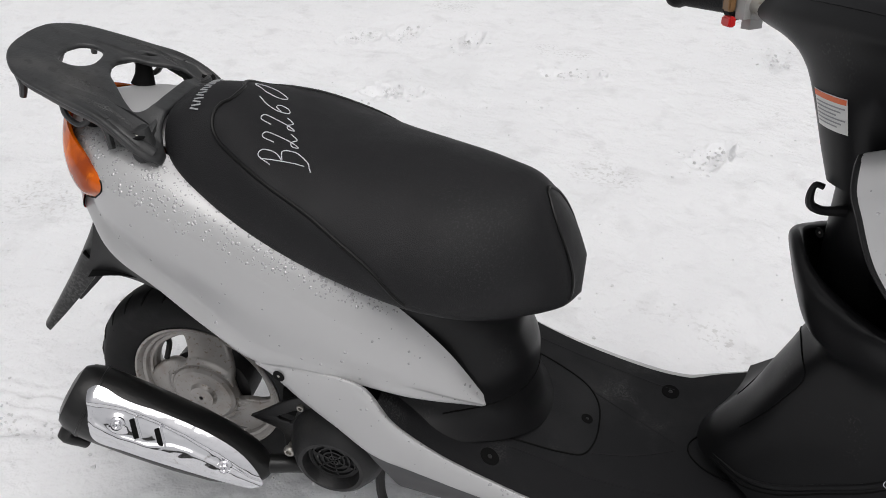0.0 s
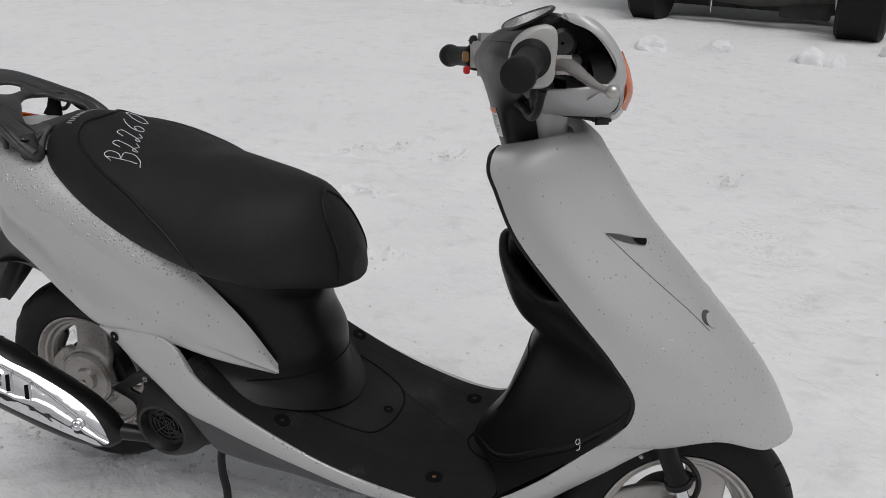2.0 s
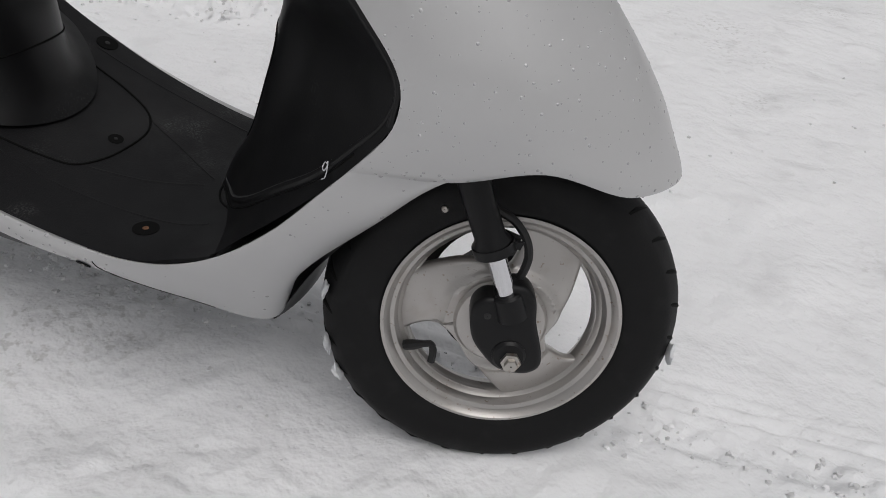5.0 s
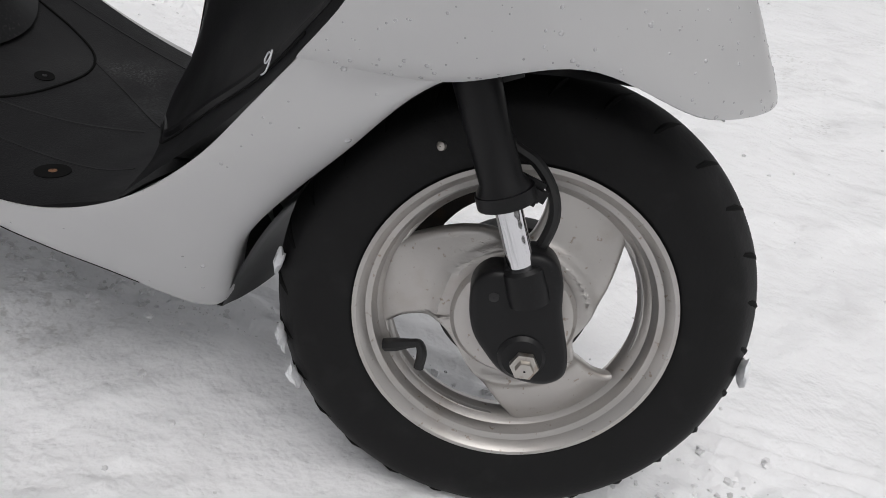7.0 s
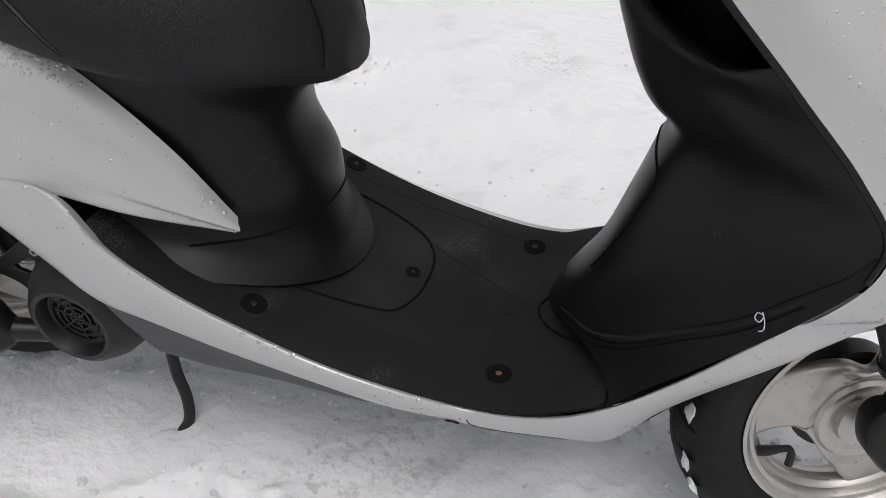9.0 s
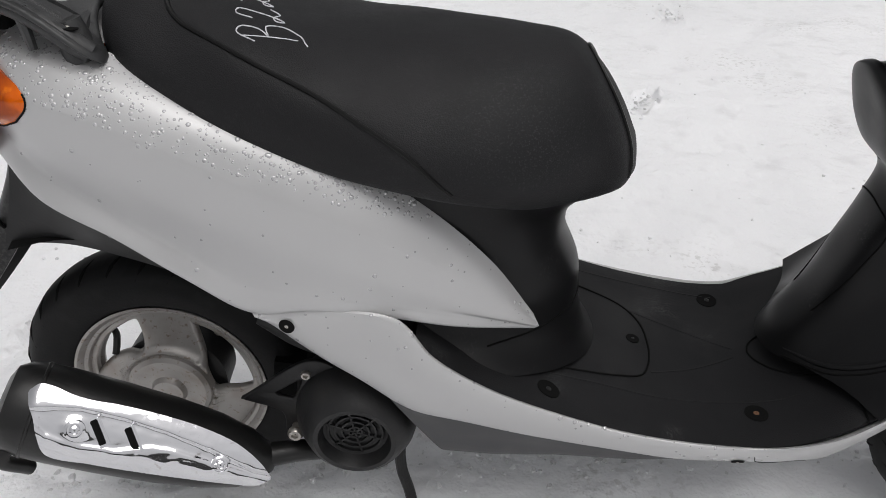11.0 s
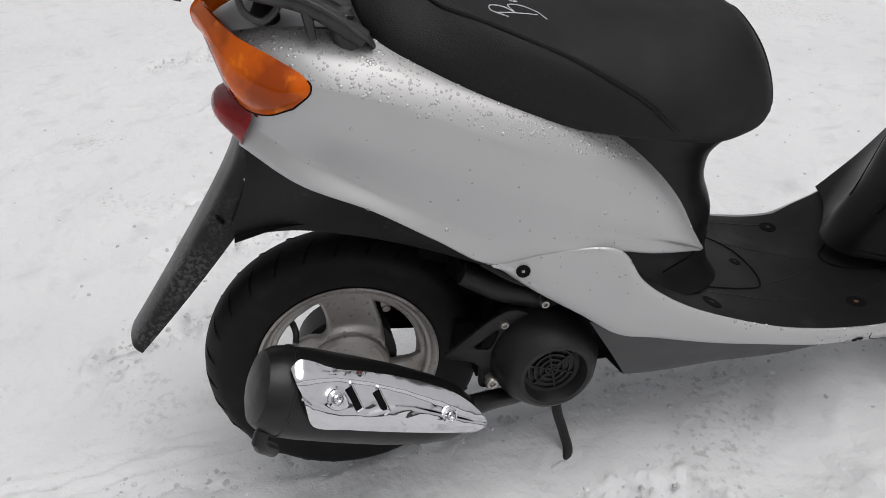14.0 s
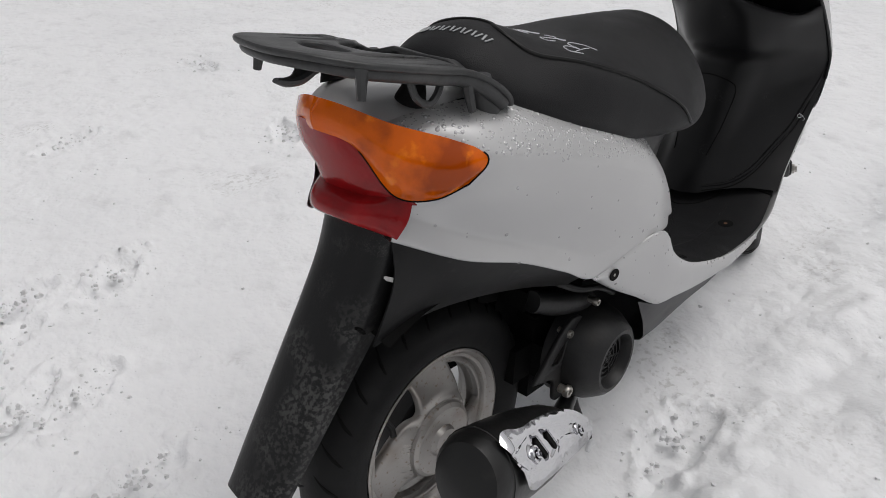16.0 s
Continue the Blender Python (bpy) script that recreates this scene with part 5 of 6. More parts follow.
part("harness", tube([(0.19, -0.135, 0.455), (0.235, -0.145, 0.425), (0.285, -0.150, 0.405), (0.33, -0.150, 0.372)], 0.0055, 8, 20), ENGINE, engine)
fan_m = axes_matrix(Vector((0.288, -0.178, 0.276)), Vector((1, 0, 0)), Vector((0, 1, 0)).lerp(Vector((-0.05, 1, 0.05)), 1).normalized(), Vector((0, 0, 1)))
fan = part("fan_cover", lathe([(0.075, 0.086), (0.045, 0.084), (0.020, 0.078), (0.006, 0.070), (-0.006, 0.062), (-0.012, 0.054), (-0.012, 0.048), (-0.004, 0.045), (0.006, 0.043), (0.008, 0.040), (0.008, 0.002)], fan_m, 56), ENGINE, engine, "black fan cover with round grille")
rings = [lathe([(0.008, r - 0.0013), (0.004, r - 0.0013), (0.004, r + 0.0013), (0.008, r + 0.0013)], fan_m, 40) for r in (0.009, 0.018, 0.027, 0.036)]
bars = [block((0.076, 0.003, 0.0026), fan_m @ pose(0, 0.0055, 0, 0, 60 * k + 20, 0)) for k in range(3)]
part("grille", joined(*rings, *bars), ENGINE, fan)
for x, y, z, r in ((0.202, -0.154, 0.252, 0.0105), (0.280, -0.150, 0.380, 0.007), (0.224, -0.139, 0.345, 0.007)):
    m = axes_matrix(Vector((x, y, z)), Vector((1, 0, 0)), Vector((0, 1, 0)), Vector((0, 0, 1)))
    part("bolt", lathe([(0.02, r * 0.7), (0.003, r * 0.7), (0.003, r), (-0.002, r), (-0.005, r * 0.8), (-0.005, r * 0.45), (-0.001, r * 0.4), (-0.001, 0.001)], m, 18), STEEL, engine)
arm = plate([(0.135, 0.300), (0.235, 0.365), (0.262, 0.352), (0.215, 0.285), (0.212, 0.235), (0.190, 0.235), (0.186, 0.276)], [[(0.176, 0.312), (0.218, 0.336), (0.202, 0.300), (0.190, 0.302), (0.182, 0.304)]], 0.008, 0.002, 90)
arm.transform(Matrix(((1, 0, 0, 0), (0, 0, -1, -0.135), (0, 1, 0, 0), (0, 0, 0, 1))))
part("bracket", arm, ENGINE, engine, "black exhaust bracket")

# exhaust
u = Vector((0.868, 0.157, -0.472)).normalized()
n_out = (Vector((0, -1, 0)) - u * Vector((0, -1, 0)).dot(u)).normalized()
v_up = n_out.cross(u).normalized()
v_up = v_up if v_up.z > 0 else -v_up
tip_back = radians(38)
n_out, v_up = n_out * math.cos(tip_back) + v_up * math.sin(tip_back), v_up * math.cos(tip_back) - n_out * math.sin(tip_back)
mid = Vector((-0.0285, -0.256, 0.3585)) - n_out * 0.060


def oval(centre, a, b, k=28):
    th = np.linspace(0, 2 * math.pi, k, endpoint=False)
    return [centre + n_out * (a * math.cos(t)) + v_up * (b * math.sin(t)) for t in th]


CAN = [(-0.090, 0.012, 0.013), (-0.0885, 0.028, 0.032), (-0.083, 0.041, 0.047), (-0.071, 0.047, 0.055), (-0.052, 0.050, 0.059), (-0.02, 0.050, 0.060), (0.04, 0.050, 0.059), (0.11, 0.048, 0.056), (0.17, 0.043, 0.050), (0.215, 0.034, 0.040), (0.245, 0.022, 0.026), (0.256, 0.010, 0.010)]
muffler = part("muffler", ringed([oval(mid + u * p, a, b) for p, a, b in CAN]), EXHAUST, scooter, "black muffler with chromed heat guard")
part("muffler_seam", ringed([oval(mid + u * p, a, b) for p, a, b in ((-0.054, 0.0480, 0.0575), (-0.052, 0.0510, 0.0602), (-0.049, 0.0512, 0.0604), (-0.047, 0.0490, 0.0585))], False), EXHAUST, muffler)
EDGE_LOW = [(-0.062, 0.028), (-0.056, 0.014), (-0.047, 0.001), (-0.037, -0.018), (-0.022, -0.037), (0.03, -0.037), (0.09, -0.034), (0.145, -0.030), (0.20, -0.025), (0.232, -0.020), (0.2445, -0.010)]
EDGE_HIGH = [(-0.061, 0.032), (-0.053, 0.041), (-0.038, 0.042), (-0.015, 0.038), (0.005, 0.037), (0.04, 0.039), (0.09, 0.039), (0.145, 0.035), (0.19, 0.026), (0.225, 0.010), (0.2455, -0.005)]
HEAT = [[(p0 + (p1 - p0) * f, w0 + (w1 - w0) * f, 0.0) for f in np.linspace(0, 1, 5)] for (p0, w0), (p1, w1) in zip(EDGE_LOW, EDGE_HIGH)]
flat = sheet(HEAT, 64, 140)


def step(v, edge, soft):
    return 1 / (1 + np.exp(np.clip(-(v - edge) / soft, -40, 40)))


pp, ww = flat[..., 0], flat[..., 1]
out = 0.0605 - 6.0 * ww ** 2 - 0.008 * np.maximum(0, pp / 0.24) ** 2
groove_top = np.interp(pp, [-0.06, -0.03, 0.0, 0.05, 0.10, 0.16, 0.22], [0.010, 0.018, 0.024, 0.024, 0.020, 0.011, -0.003])
groove_low = np.interp(pp, [-0.06, -0.03, 0.0, 0.05, 0.09, 0.12, 0.22], [0.004, -0.012, -0.016, -0.013, 0.001, 0.002, -0.007])
out = out - 0.0035 * step(ww, groove_low, 0.0014) * step(groove_top, ww, 0.0012)
out = out + 0.0030 * np.exp(-((pp ** 2 + ww**2) / 0.014**2) ** 2) - 0.012 * np.clip((-0.046 - pp) / 0.02, 0, 1) ** 2
dented = np.array([[0.0006 * noise.noise(Vector((a * 14, w * 60, 2))) + 0.0003 * noise.noise(Vector((a * 60, w * 120, 5))) for a, w in zip(ra, rw)] for ra, rw in zip(pp, ww)])
out = out + dented
heat_grid = np.array(mid) + pp[..., None] * np.array(u) + ww[..., None] * np.array(v_up) + out[..., None] * np.array(n_out)
guard_c = part("heat_guard", grid_bm(heat_grid, 0.003), CHROME, muffler, "chromed heat guard with two slots")
heat_tree = tree_of(heat_grid)
for p, r in ((0.0, 0.0095), (0.178, 0.0095)):
    hit, _, _, _ = heat_tree.find_nearest(mid + u * p + n_out * 0.06)
    m = axes_matrix(hit, u, -n_out, v_up)
    part("bolt", lathe([(0.004, r * 1.30), (-0.002, r * 1.25), (-0.003, r * 0.95), (0.0, r * 0.9), (0.0, r * 0.66), (-0.006, r * 0.62), (-0.007, r * 0.4), (-0.003, r * 0.35), (-0.003, 0.001)], m, 20), CHROME, guard_c)
for p in (0.026, 0.066):
    hit, _, _, _ = heat_tree.find_nearest(mid + u * p + v_up * 0.003 + n_out * 0.06)
    m = axes_matrix(hit, u, v_up, u.cross(v_up)) @ pose(0, 0, 0, 0, 0, 38)
    part("slot", block((0.0085, 0.032, 0.003), m @ pose(0, 0, 0.0005), 0.001), DARK, guard_c)
    part("slot_rim", joined(block((0.0035, 0.037, 0.008), m @ pose(0.0060, 0, 0), 0.0014), block((0.0115, 0.0035, 0.007), m @ pose(0.001, -0.0175, 0), 0.0012)), CHROME, guard_c)
part("tail_pipe", tube([mid - u * 0.060 - v_up * 0.040, mid - u * 0.068 - v_up * 0.066, Vector((-0.119, -0.235, 0.270))], 0.0095, 14, 8), EXHAUST, muffler)
part("header_pipe", tube([mid + u * 0.22, Vector((0.20, -0.15, 0.215)), Vector((0.27, -0.12, 0.195)), Vector((0.36, -0.08, 0.215)), Vector((0.40, -0.04, 0.26))], [0.018, 0.015, 0.013, 0.012, 0.012], 14, 24), EXHAUST, muffler)

# stand
stand = part("centre_stand", tube([(0.345, 0.10, 0.19), (0.345, -0.06, 0.185), (0.335, -0.078, 0.16), (0.334, -0.084, 0.11), (0.346, -0.092, 0.060), (0.350, -0.108, 0.030), (0.330, -0.135, 0.008)], 0.0085, 10, 44), ENGINE, scooter, "black steel stand pushed into the snow")
part("leg", tube([(0.345, 0.08, 0.185), (0.352, 0.10, 0.10), (0.350, 0.14, 0.02)], 0.0085, 10, 16), ENGINE, stand)
clod = bmesh.new()
bmesh.ops.create_icosphere(clod, subdivisions=3, radius=0.016)
for vtx in clod.verts:
    vtx.co = Vector((vtx.co.x * 1.5, vtx.co.y * 1.1, vtx.co.z * 0.8)) * (1 + 0.6 * noise.noise(vtx.co * 90)) + Vector((0.338, -0.124, 0.014))
part("snow_clod", clod, ICE, stand, "snow packed round the foot")

# handlebar
hx, hy = Vector((0.906, 0.423, 0.0)), Vector((-0.417, 0.895, -0.162))
hz = hx.cross(hy).normalized()
hx, hy, hz = hx.normalized(), hy.normalized(), hz
H = axes_matrix(Vector((0.834, -0.070, 0.990)), hx, hy, hz)


def hp(*points):
    return [tuple(H @ Vector(p)) for p in points]


bar = part("handlebar", tube(hp((0.014, -0.30, 0.004), (0.048, -0.21, 0.006), (0.07, -0.1, -0.01), (0.07, 0.1, -0.01), (0.048, 0.21, 0.006), (0.014, 0.30, 0.004)), 0.011, 14, 40), STEEL, scooter, "handlebar turned aside with grips and switches")
for start, end in (((0.046, -0.218, 0.013), (0.008, -0.328, -0.003)), ((0.046, 0.222, 0.006), (0.001, 0.345, 0.006))):
    prof = [(0, 0.015), (0.002, 0.0235), (0.010, 0.0240), (0.016, 0.0180), (0.022, 0.0172), (0.09, 0.0166), (0.098, 0.0172), (0.104, 0.0200), (0.111, 0.0205), (0.117, 0.0190), (0.120, 0.014), (0.121, 0.0005)]
    d = (Vector(end) - Vector(start)).normalized()
    side = d.cross(Vector((0, 0, 1))).normalized()
    part("grip", lathe(prof, H @ axes_matrix(Vector(start), side, d, side.cross(d)), 32), GRIP, bar, "black rubber grip")
# right switch housing, boot and lever
shell = plate([(0.040, -0.014), (0.033, -0.006), (0.031, 0.010), (0.036, 0.029), (0.047, 0.040), (0.058, 0.045), (0.066, 0.046), (0.072, 0.043), (0.074, 0.030), (0.072, 0.000), (0.071, -0.010), (0.065, -0.016), (0.052, -0.017)], [], 0.048, 0.006, 90)
shell.transform(H @ pose(0, -0.188, 0, 0, 0, -4) @ Matrix(((1, 0, 0, 0), (0, 0, -1, 0), (0, 1, 0, 0), (0, 0, 0, 1))))
right = part("switch_housing", shell, SWITCH, bar, "light grey switch housing")
part("split_line", block((0.038, 0.0016, 0.0016), H @ pose(0.052, -0.2127, -0.004, 0, 0, -4)), DARK, right)
part("red_button", block((0.008, 0.014, 0.018), H @ pose(0.030, -0.170, -0.004, 0, 0, 0), 0.002), BUTTON, right, "red starter button")
part("lever", tube(hp((0.088, -0.165, 0.004), (0.096, -0.20, 0.004), (0.100, -0.25, -0.006), (0.104, -0.30, -0.016), (0.109, -0.328, -0.019)), [0.012, 0.011, 0.0085, 0.0062, 0.0058], 12, 30, 0.7), ALLOY, bar, "alloy brake lever")
knob = bmesh.new()
bmesh.ops.create_uvsphere(knob, u_segments=16, v_segments=10, radius=0.0078)
knob.transform(H @ pose(0.110, -0.335, -0.019))
part("lever_end", knob, ALLOY, bar)
part("lever_perch", block((0.040, 0.05, 0.024), H @ pose(0.096, -0.160, 0.004), 0.010), ALLOY, bar)
part("throttle_cable", tube(hp((0.060, -0.070, -0.050), (0.062, -0.110, -0.056), (0.060, -0.150, -0.062), (0.060, -0.182, -0.058), (0.060, -0.204, -0.045), (0.062, -0.212, -0.026)), [0.0065, 0.0055, 0.005, 0.005, 0.005], 10, 34), GRIP, bar, "black throttle cable elbow")
part("brake_hose", tube(hp((0.066, -0.140, -0.018), (0.064, -0.150, -0.042), (0.070, -0.136, -0.056), (0.078, -0.100, -0.052)), 0.0045, 8, 20), ENGINE, bar)
part("housing_foot", block((0.040, 0.046, 0.010), H @ pose(0.052, -0.188, -0.020, 0, 0, -4), 0.003), ENGINE, right, "dark lower half of the switch housing")
# left switch housing
left = part("switch_housing", block((0.052, 0.042, 0.072), H @ pose(0.056, 0.206, 0.010, 0, 0, 18), 0.014), SWITCH, bar, "boxy grey switch housing")
part("red_button", block((0.010, 0.022, 0.013), H @ pose(0.024, 0.210, -0.016), 0.002), BUTTON, left, "red horn button")
part("slide_switch", block((0.010, 0.018, 0.018), H @ pose(0.022, 0.210, 0.006), 0.002), BROWN, left)
part("dip_switch", block((0.012, 0.022, 0.016), H @ pose(0.034, 0.206, 0.034, 0, 25, 0), 0.003), ENGINE, left)
# cover
COVER = [
    [(0.046, -0.150, 0.030), (0.034, -0.09, 0.032), (0.030, 0.0, 0.033), (0.034, 0.10, 0.030), (0.046, 0.158, 0.025)],
    [(0.030, -0.142, 0.008), (0.020, -0.08, 0.010), (0.018, 0.0, 0.011), (0.020, 0.09, 0.008), (0.032, 0.160, 0.004)],
    [(0.050, -0.128, -0.026), (0.033, -0.066, -0.030), (0.027, 0.0, -0.031), (0.032, 0.056, -0.030), (0.050, 0.094, -0.026)],
    [(0.082, -0.074, -0.062), (0.047, -0.048, -0.068), (0.038, 0.0, -0.069), (0.047, 0.048, -0.068), (0.078, 0.066, -0.064)],
    [(0.096, -0.054, -0.108), (0.059, -0.040, -0.110), (0.050, 0.0, -0.110), (0.059, 0.042, -0.110), (0.088, 0.058, -0.108)],
    [(0.100, -0.047, -0.140), (0.068, -0.036, -0.142), (0.060, 0.0, -0.142), (0.068, 0.038, -0.142), (0.094, 0.052, -0.140)],
    [(0.104, -0.038, -0.175), (0.076, -0.030, -0.175), (0.070, 0.0, -0.175), (0.076, 0.030, -0.175), (0.096, 0.042, -0.175)],
]
cover_grid = sheet([hp(*r) for r in COVER], 40, 34)
cover = part("handle_cover", grid_bm(cover_grid), BODYBLACK, bar, "black rear handle cover")
cover_tree = tree_of(cover_grid)
TOP = [
    [(0.045, -0.150, 0.030), (0.033, -0.09, 0.032), (0.029, 0.0, 0.033), (0.033, 0.10, 0.030), (0.045, 0.158, 0.025)],
    [(0.054, -0.150, 0.042), (0.044, -0.09, 0.043), (0.040, 0.0, 0.044), (0.044, 0.10, 0.041), (0.054, 0.156, 0.036)],
    [(0.102, -0.142, 0.065), (0.102, -0.08, 0.068), (0.102, 0.0, 0.069), (0.102, 0.09, 0.066), (0.102, 0.150, 0.057)],
]
part("meter_hood", grid_bm(sheet([hp(*r) for r in TOP], 36, 20), 0.004), BODYBLACK, bar, "black meter hood")
dm = H @ pose(0.076, -0.016, 0.0640, 0, -28, 0)
dial = bmesh.new()
bmesh.ops.create_circle(dial, cap_ends=True, radius=1.0, segments=40)
for vtx in dial.verts:
    vtx.co = Vector((0.030 * vtx.co.x * (1 - 0.25 * vtx.co.y), 0.112 * vtx.co.y, 0.0))
dial.transform(dm)
part("meter_glass", dial, DIAL, bar, "speedometer glass, reflected sky painted pale", False)
part("meter_rim", tube([dm @ Vector((0.031 * math.cos(t) * (1 - 0.25 * math.sin(t)), 0.114 * math.sin(t), -0.001)) for t in np.linspace(0, 2 * math.pi, 44)], 0.0025, 8), BODYBLACK, bar)
# silver front hood, open on the right
HOOD = [
    [(0.099, -0.146, 0.066), (0.101, -0.08, 0.070), (0.101, 0.0, 0.072), (0.101, 0.09, 0.068), (0.099, 0.152, 0.060)],
    [(0.137, -0.172, 0.044), (0.148, -0.09, 0.056), (0.150, 0.0, 0.060), (0.144, 0.10, 0.054), (0.124, 0.168, 0.040)],
    [(0.164, -0.174, 0.010), (0.190, -0.095, 0.018), (0.198, 0.0, 0.020), (0.186, 0.10, 0.016), (0.150, 0.168, 0.0)],
    [(0.182, -0.156, -0.030), (0.209, -0.09, -0.034), (0.218, 0.0, -0.036), (0.206, 0.085, -0.034), (0.164, 0.148, -0.035)],
    [(0.184, -0.112, -0.064), (0.206, -0.06, -0.074), (0.213, 0.0, -0.078), (0.200, 0.06, -0.074), (0.16, 0.105, -0.065)],
    [(0.145, -0.080, -0.062), (0.155, -0.05, -0.072), (0.155, 0.0, -0.074), (0.15, 0.05, -0.072), (0.14, 0.085, -0.062)],
]
hood_grid = sheet([hp(*r) for r in HOOD], 44, 40)
# Near-black sheet added within the hood to keep its inside dark.
liner_at = np.array(hp((0.095, -0.02, -0.005))[0])
part("hood_inside_shade", grid_bm(liner_at + (hood_grid - liner_at) * 0.93), DARK, bar, "near-black sheet added to shade the inside of the hood")
part("front_hood", grid_bm(hood_grid, 0.004), SILVER, bar, "silver handlebar hood broken open beside the lever")
BAND = [
    [(0.100, -0.148, 0.066), (0.118, -0.160, 0.064), (0.139, -0.164, 0.054), (0.160, -0.165, 0.033), (0.175, -0.162, 0.009), (0.182, -0.154, -0.016), (0.182, -0.142, -0.034), (0.176, -0.128, -0.048)],
    [(0.104, -0.156, 0.060), (0.125, -0.169, 0.054), (0.146, -0.174, 0.040), (0.163, -0.174, 0.019), (0.173, -0.171, -0.002), (0.176, -0.163, -0.020), (0.172, -0.152, -0.034), (0.160, -0.138, -0.046)],
    [(0.106, -0.158, 0.056), (0.129, -0.172, 0.045), (0.151, -0.175, 0.026), (0.162, -0.175, 0.008), (0.164, -0.172, -0.006), (0.160, -0.165, -0.016), (0.150, -0.156, -0.028), (0.138, -0.142, -0.040)],
]
part("hood_rim", grid_bm(sheet([hp(*r) for r in BAND], 50, 12), -0.003), SILVER, bar, "silver rim round the open side of the hood")
LOWER = [
    [(0.174, -0.164, -0.016), (0.142, -0.162, -0.022), (0.112, -0.150, -0.026), (0.088, -0.130, -0.028)],
    [(0.182, -0.134, -0.046), (0.146, -0.124, -0.048), (0.116, -0.108, -0.050), (0.092, -0.090, -0.050)],
    [(0.178, -0.090, -0.066), (0.150, -0.074, -0.066), (0.126, -0.058, -0.066), (0.102, -0.048, -0.064)],
]
for a in (sheet([hp(*r) for r in LOWER], 20, 14), sheet([hp(*[(x, -y, z) for x, y, z in r]) for r in LOWER], 20, 14)):
    part("lower_cover", grid_bm(a, 0.003), SILVER, bar, "silver lower handle cover")
part("column", tube(hp((0.104, -0.004, -0.045), (0.106, -0.004, -0.10), (0.112, -0.004, -0.16)), [0.043, 0.043, 0.042], 28, 8), SILVER, bar, "silver steering column cover")
part("hood_latch", joined(block((0.028, 0.012, 0.012), H @ pose(0.178, -0.082, -0.074, 0, 0, 12), 0.004), tube(hp((0.13, -0.05, -0.068), (0.15, -0.07, -0.070), (0.175, -0.08, -0.074)), 0.003, 6, 10)), ENGINE, bar)
part("hood_frame", joined(block((0.07, 0.12, 0.03), H @ pose(0.108, -0.07, 0.016), 0.013), block((0.04, 0.035, 0.04), H @ pose(0.098, -0.112, 0.030), 0.014)), DARK, bar, "bare bracket inside the hood")
part("lamp_socket", lathe([(0.02, 0.010), (0.01, 0.017), (-0.008, 0.019), (-0.012, 0.014), (-0.010, 0.002)], H @ pose(0.100, -0.140, 0.030), 20), ENGINE, bar)
part("cable_joint", tube(hp((0.085, -0.13, 0.006), (0.105, -0.14, 0.004), (0.125, -0.13, 0.008)), [0.010, 0.012, 0.009], 12, 10), ALLOY, bar)
for k in range(3):
    part("wire", tube(hp((0.06, -0.12, 0.03 - 0.012 * k), (0.10, -0.14, 0.012 - 0.012 * k), (0.14, -0.10, 0.0 - 0.006 * k), (0.15, -0.05, 0.01)), 0.0028, 6, 18), ENGINE, bar)
SIGF = [
    [(0.168, -0.166, 0.018), (0.178, -0.160, -0.006), (0.187, -0.148, -0.030), (0.190, -0.122, -0.052)],
    [(0.178, -0.146, 0.020), (0.191, -0.140, -0.004), (0.202, -0.126, -0.031), (0.204, -0.098, -0.058)],
    [(0.188, -0.120, 0.018), (0.200, -0.112, -0.004), (0.212, -0.098, -0.034), (0.212, -0.074, -0.061)],
]
for s in (1, -1):
    part("front_signal", grid_bm(sheet([hp(*[(x - 0.001, s * y, z) for x, y, z in r]) for r in SIGF], 20, 12), 0.003 * s), AMBER, bar, "orange front turn signal")
part("head_lamp", lathe([(0.03, 0.05), (-0.018, 0.052), (-0.022, 0.045), (-0.026, 0.02), (-0.027, 0.001)], H @ pose(0.195, 0, -0.025, 0, 0, 90) @ Matrix.Diagonal((1.5, 1, 0.85, 1)), 32), DIAL, bar, "clear headlamp lens")
# label on the column


def label_patch(y0, y1, z0, z1, lift, name, mat, parent):
    rows = []
    for z in np.linspace(z0, z1, 4):
        rows.append(laid([H @ Vector((0.02, y, z)) for y in np.linspace(y0, y1, 8)], cover_tree, lift, -hx))
    return part(name, grid_bm(np.array(rows, float)), mat, parent, "", False)


sticker = label_patch(0.034, -0.030, -0.066, -0.112, 0.0008, "warning_label", WHITE, cover)
sticker["label"] = "white warning label with an orange header"
label_patch(0.033, -0.029, -0.067, -0.074, 0.0014, "header_bar", ORANGE, sticker)
for k in range(6):
    label_patch(0.030, -0.026 + 0.008 * (k % 3), -0.0785 - 0.005 * k, -0.0805 - 0.005 * k, 0.0014, "text_bar", INK, sticker)


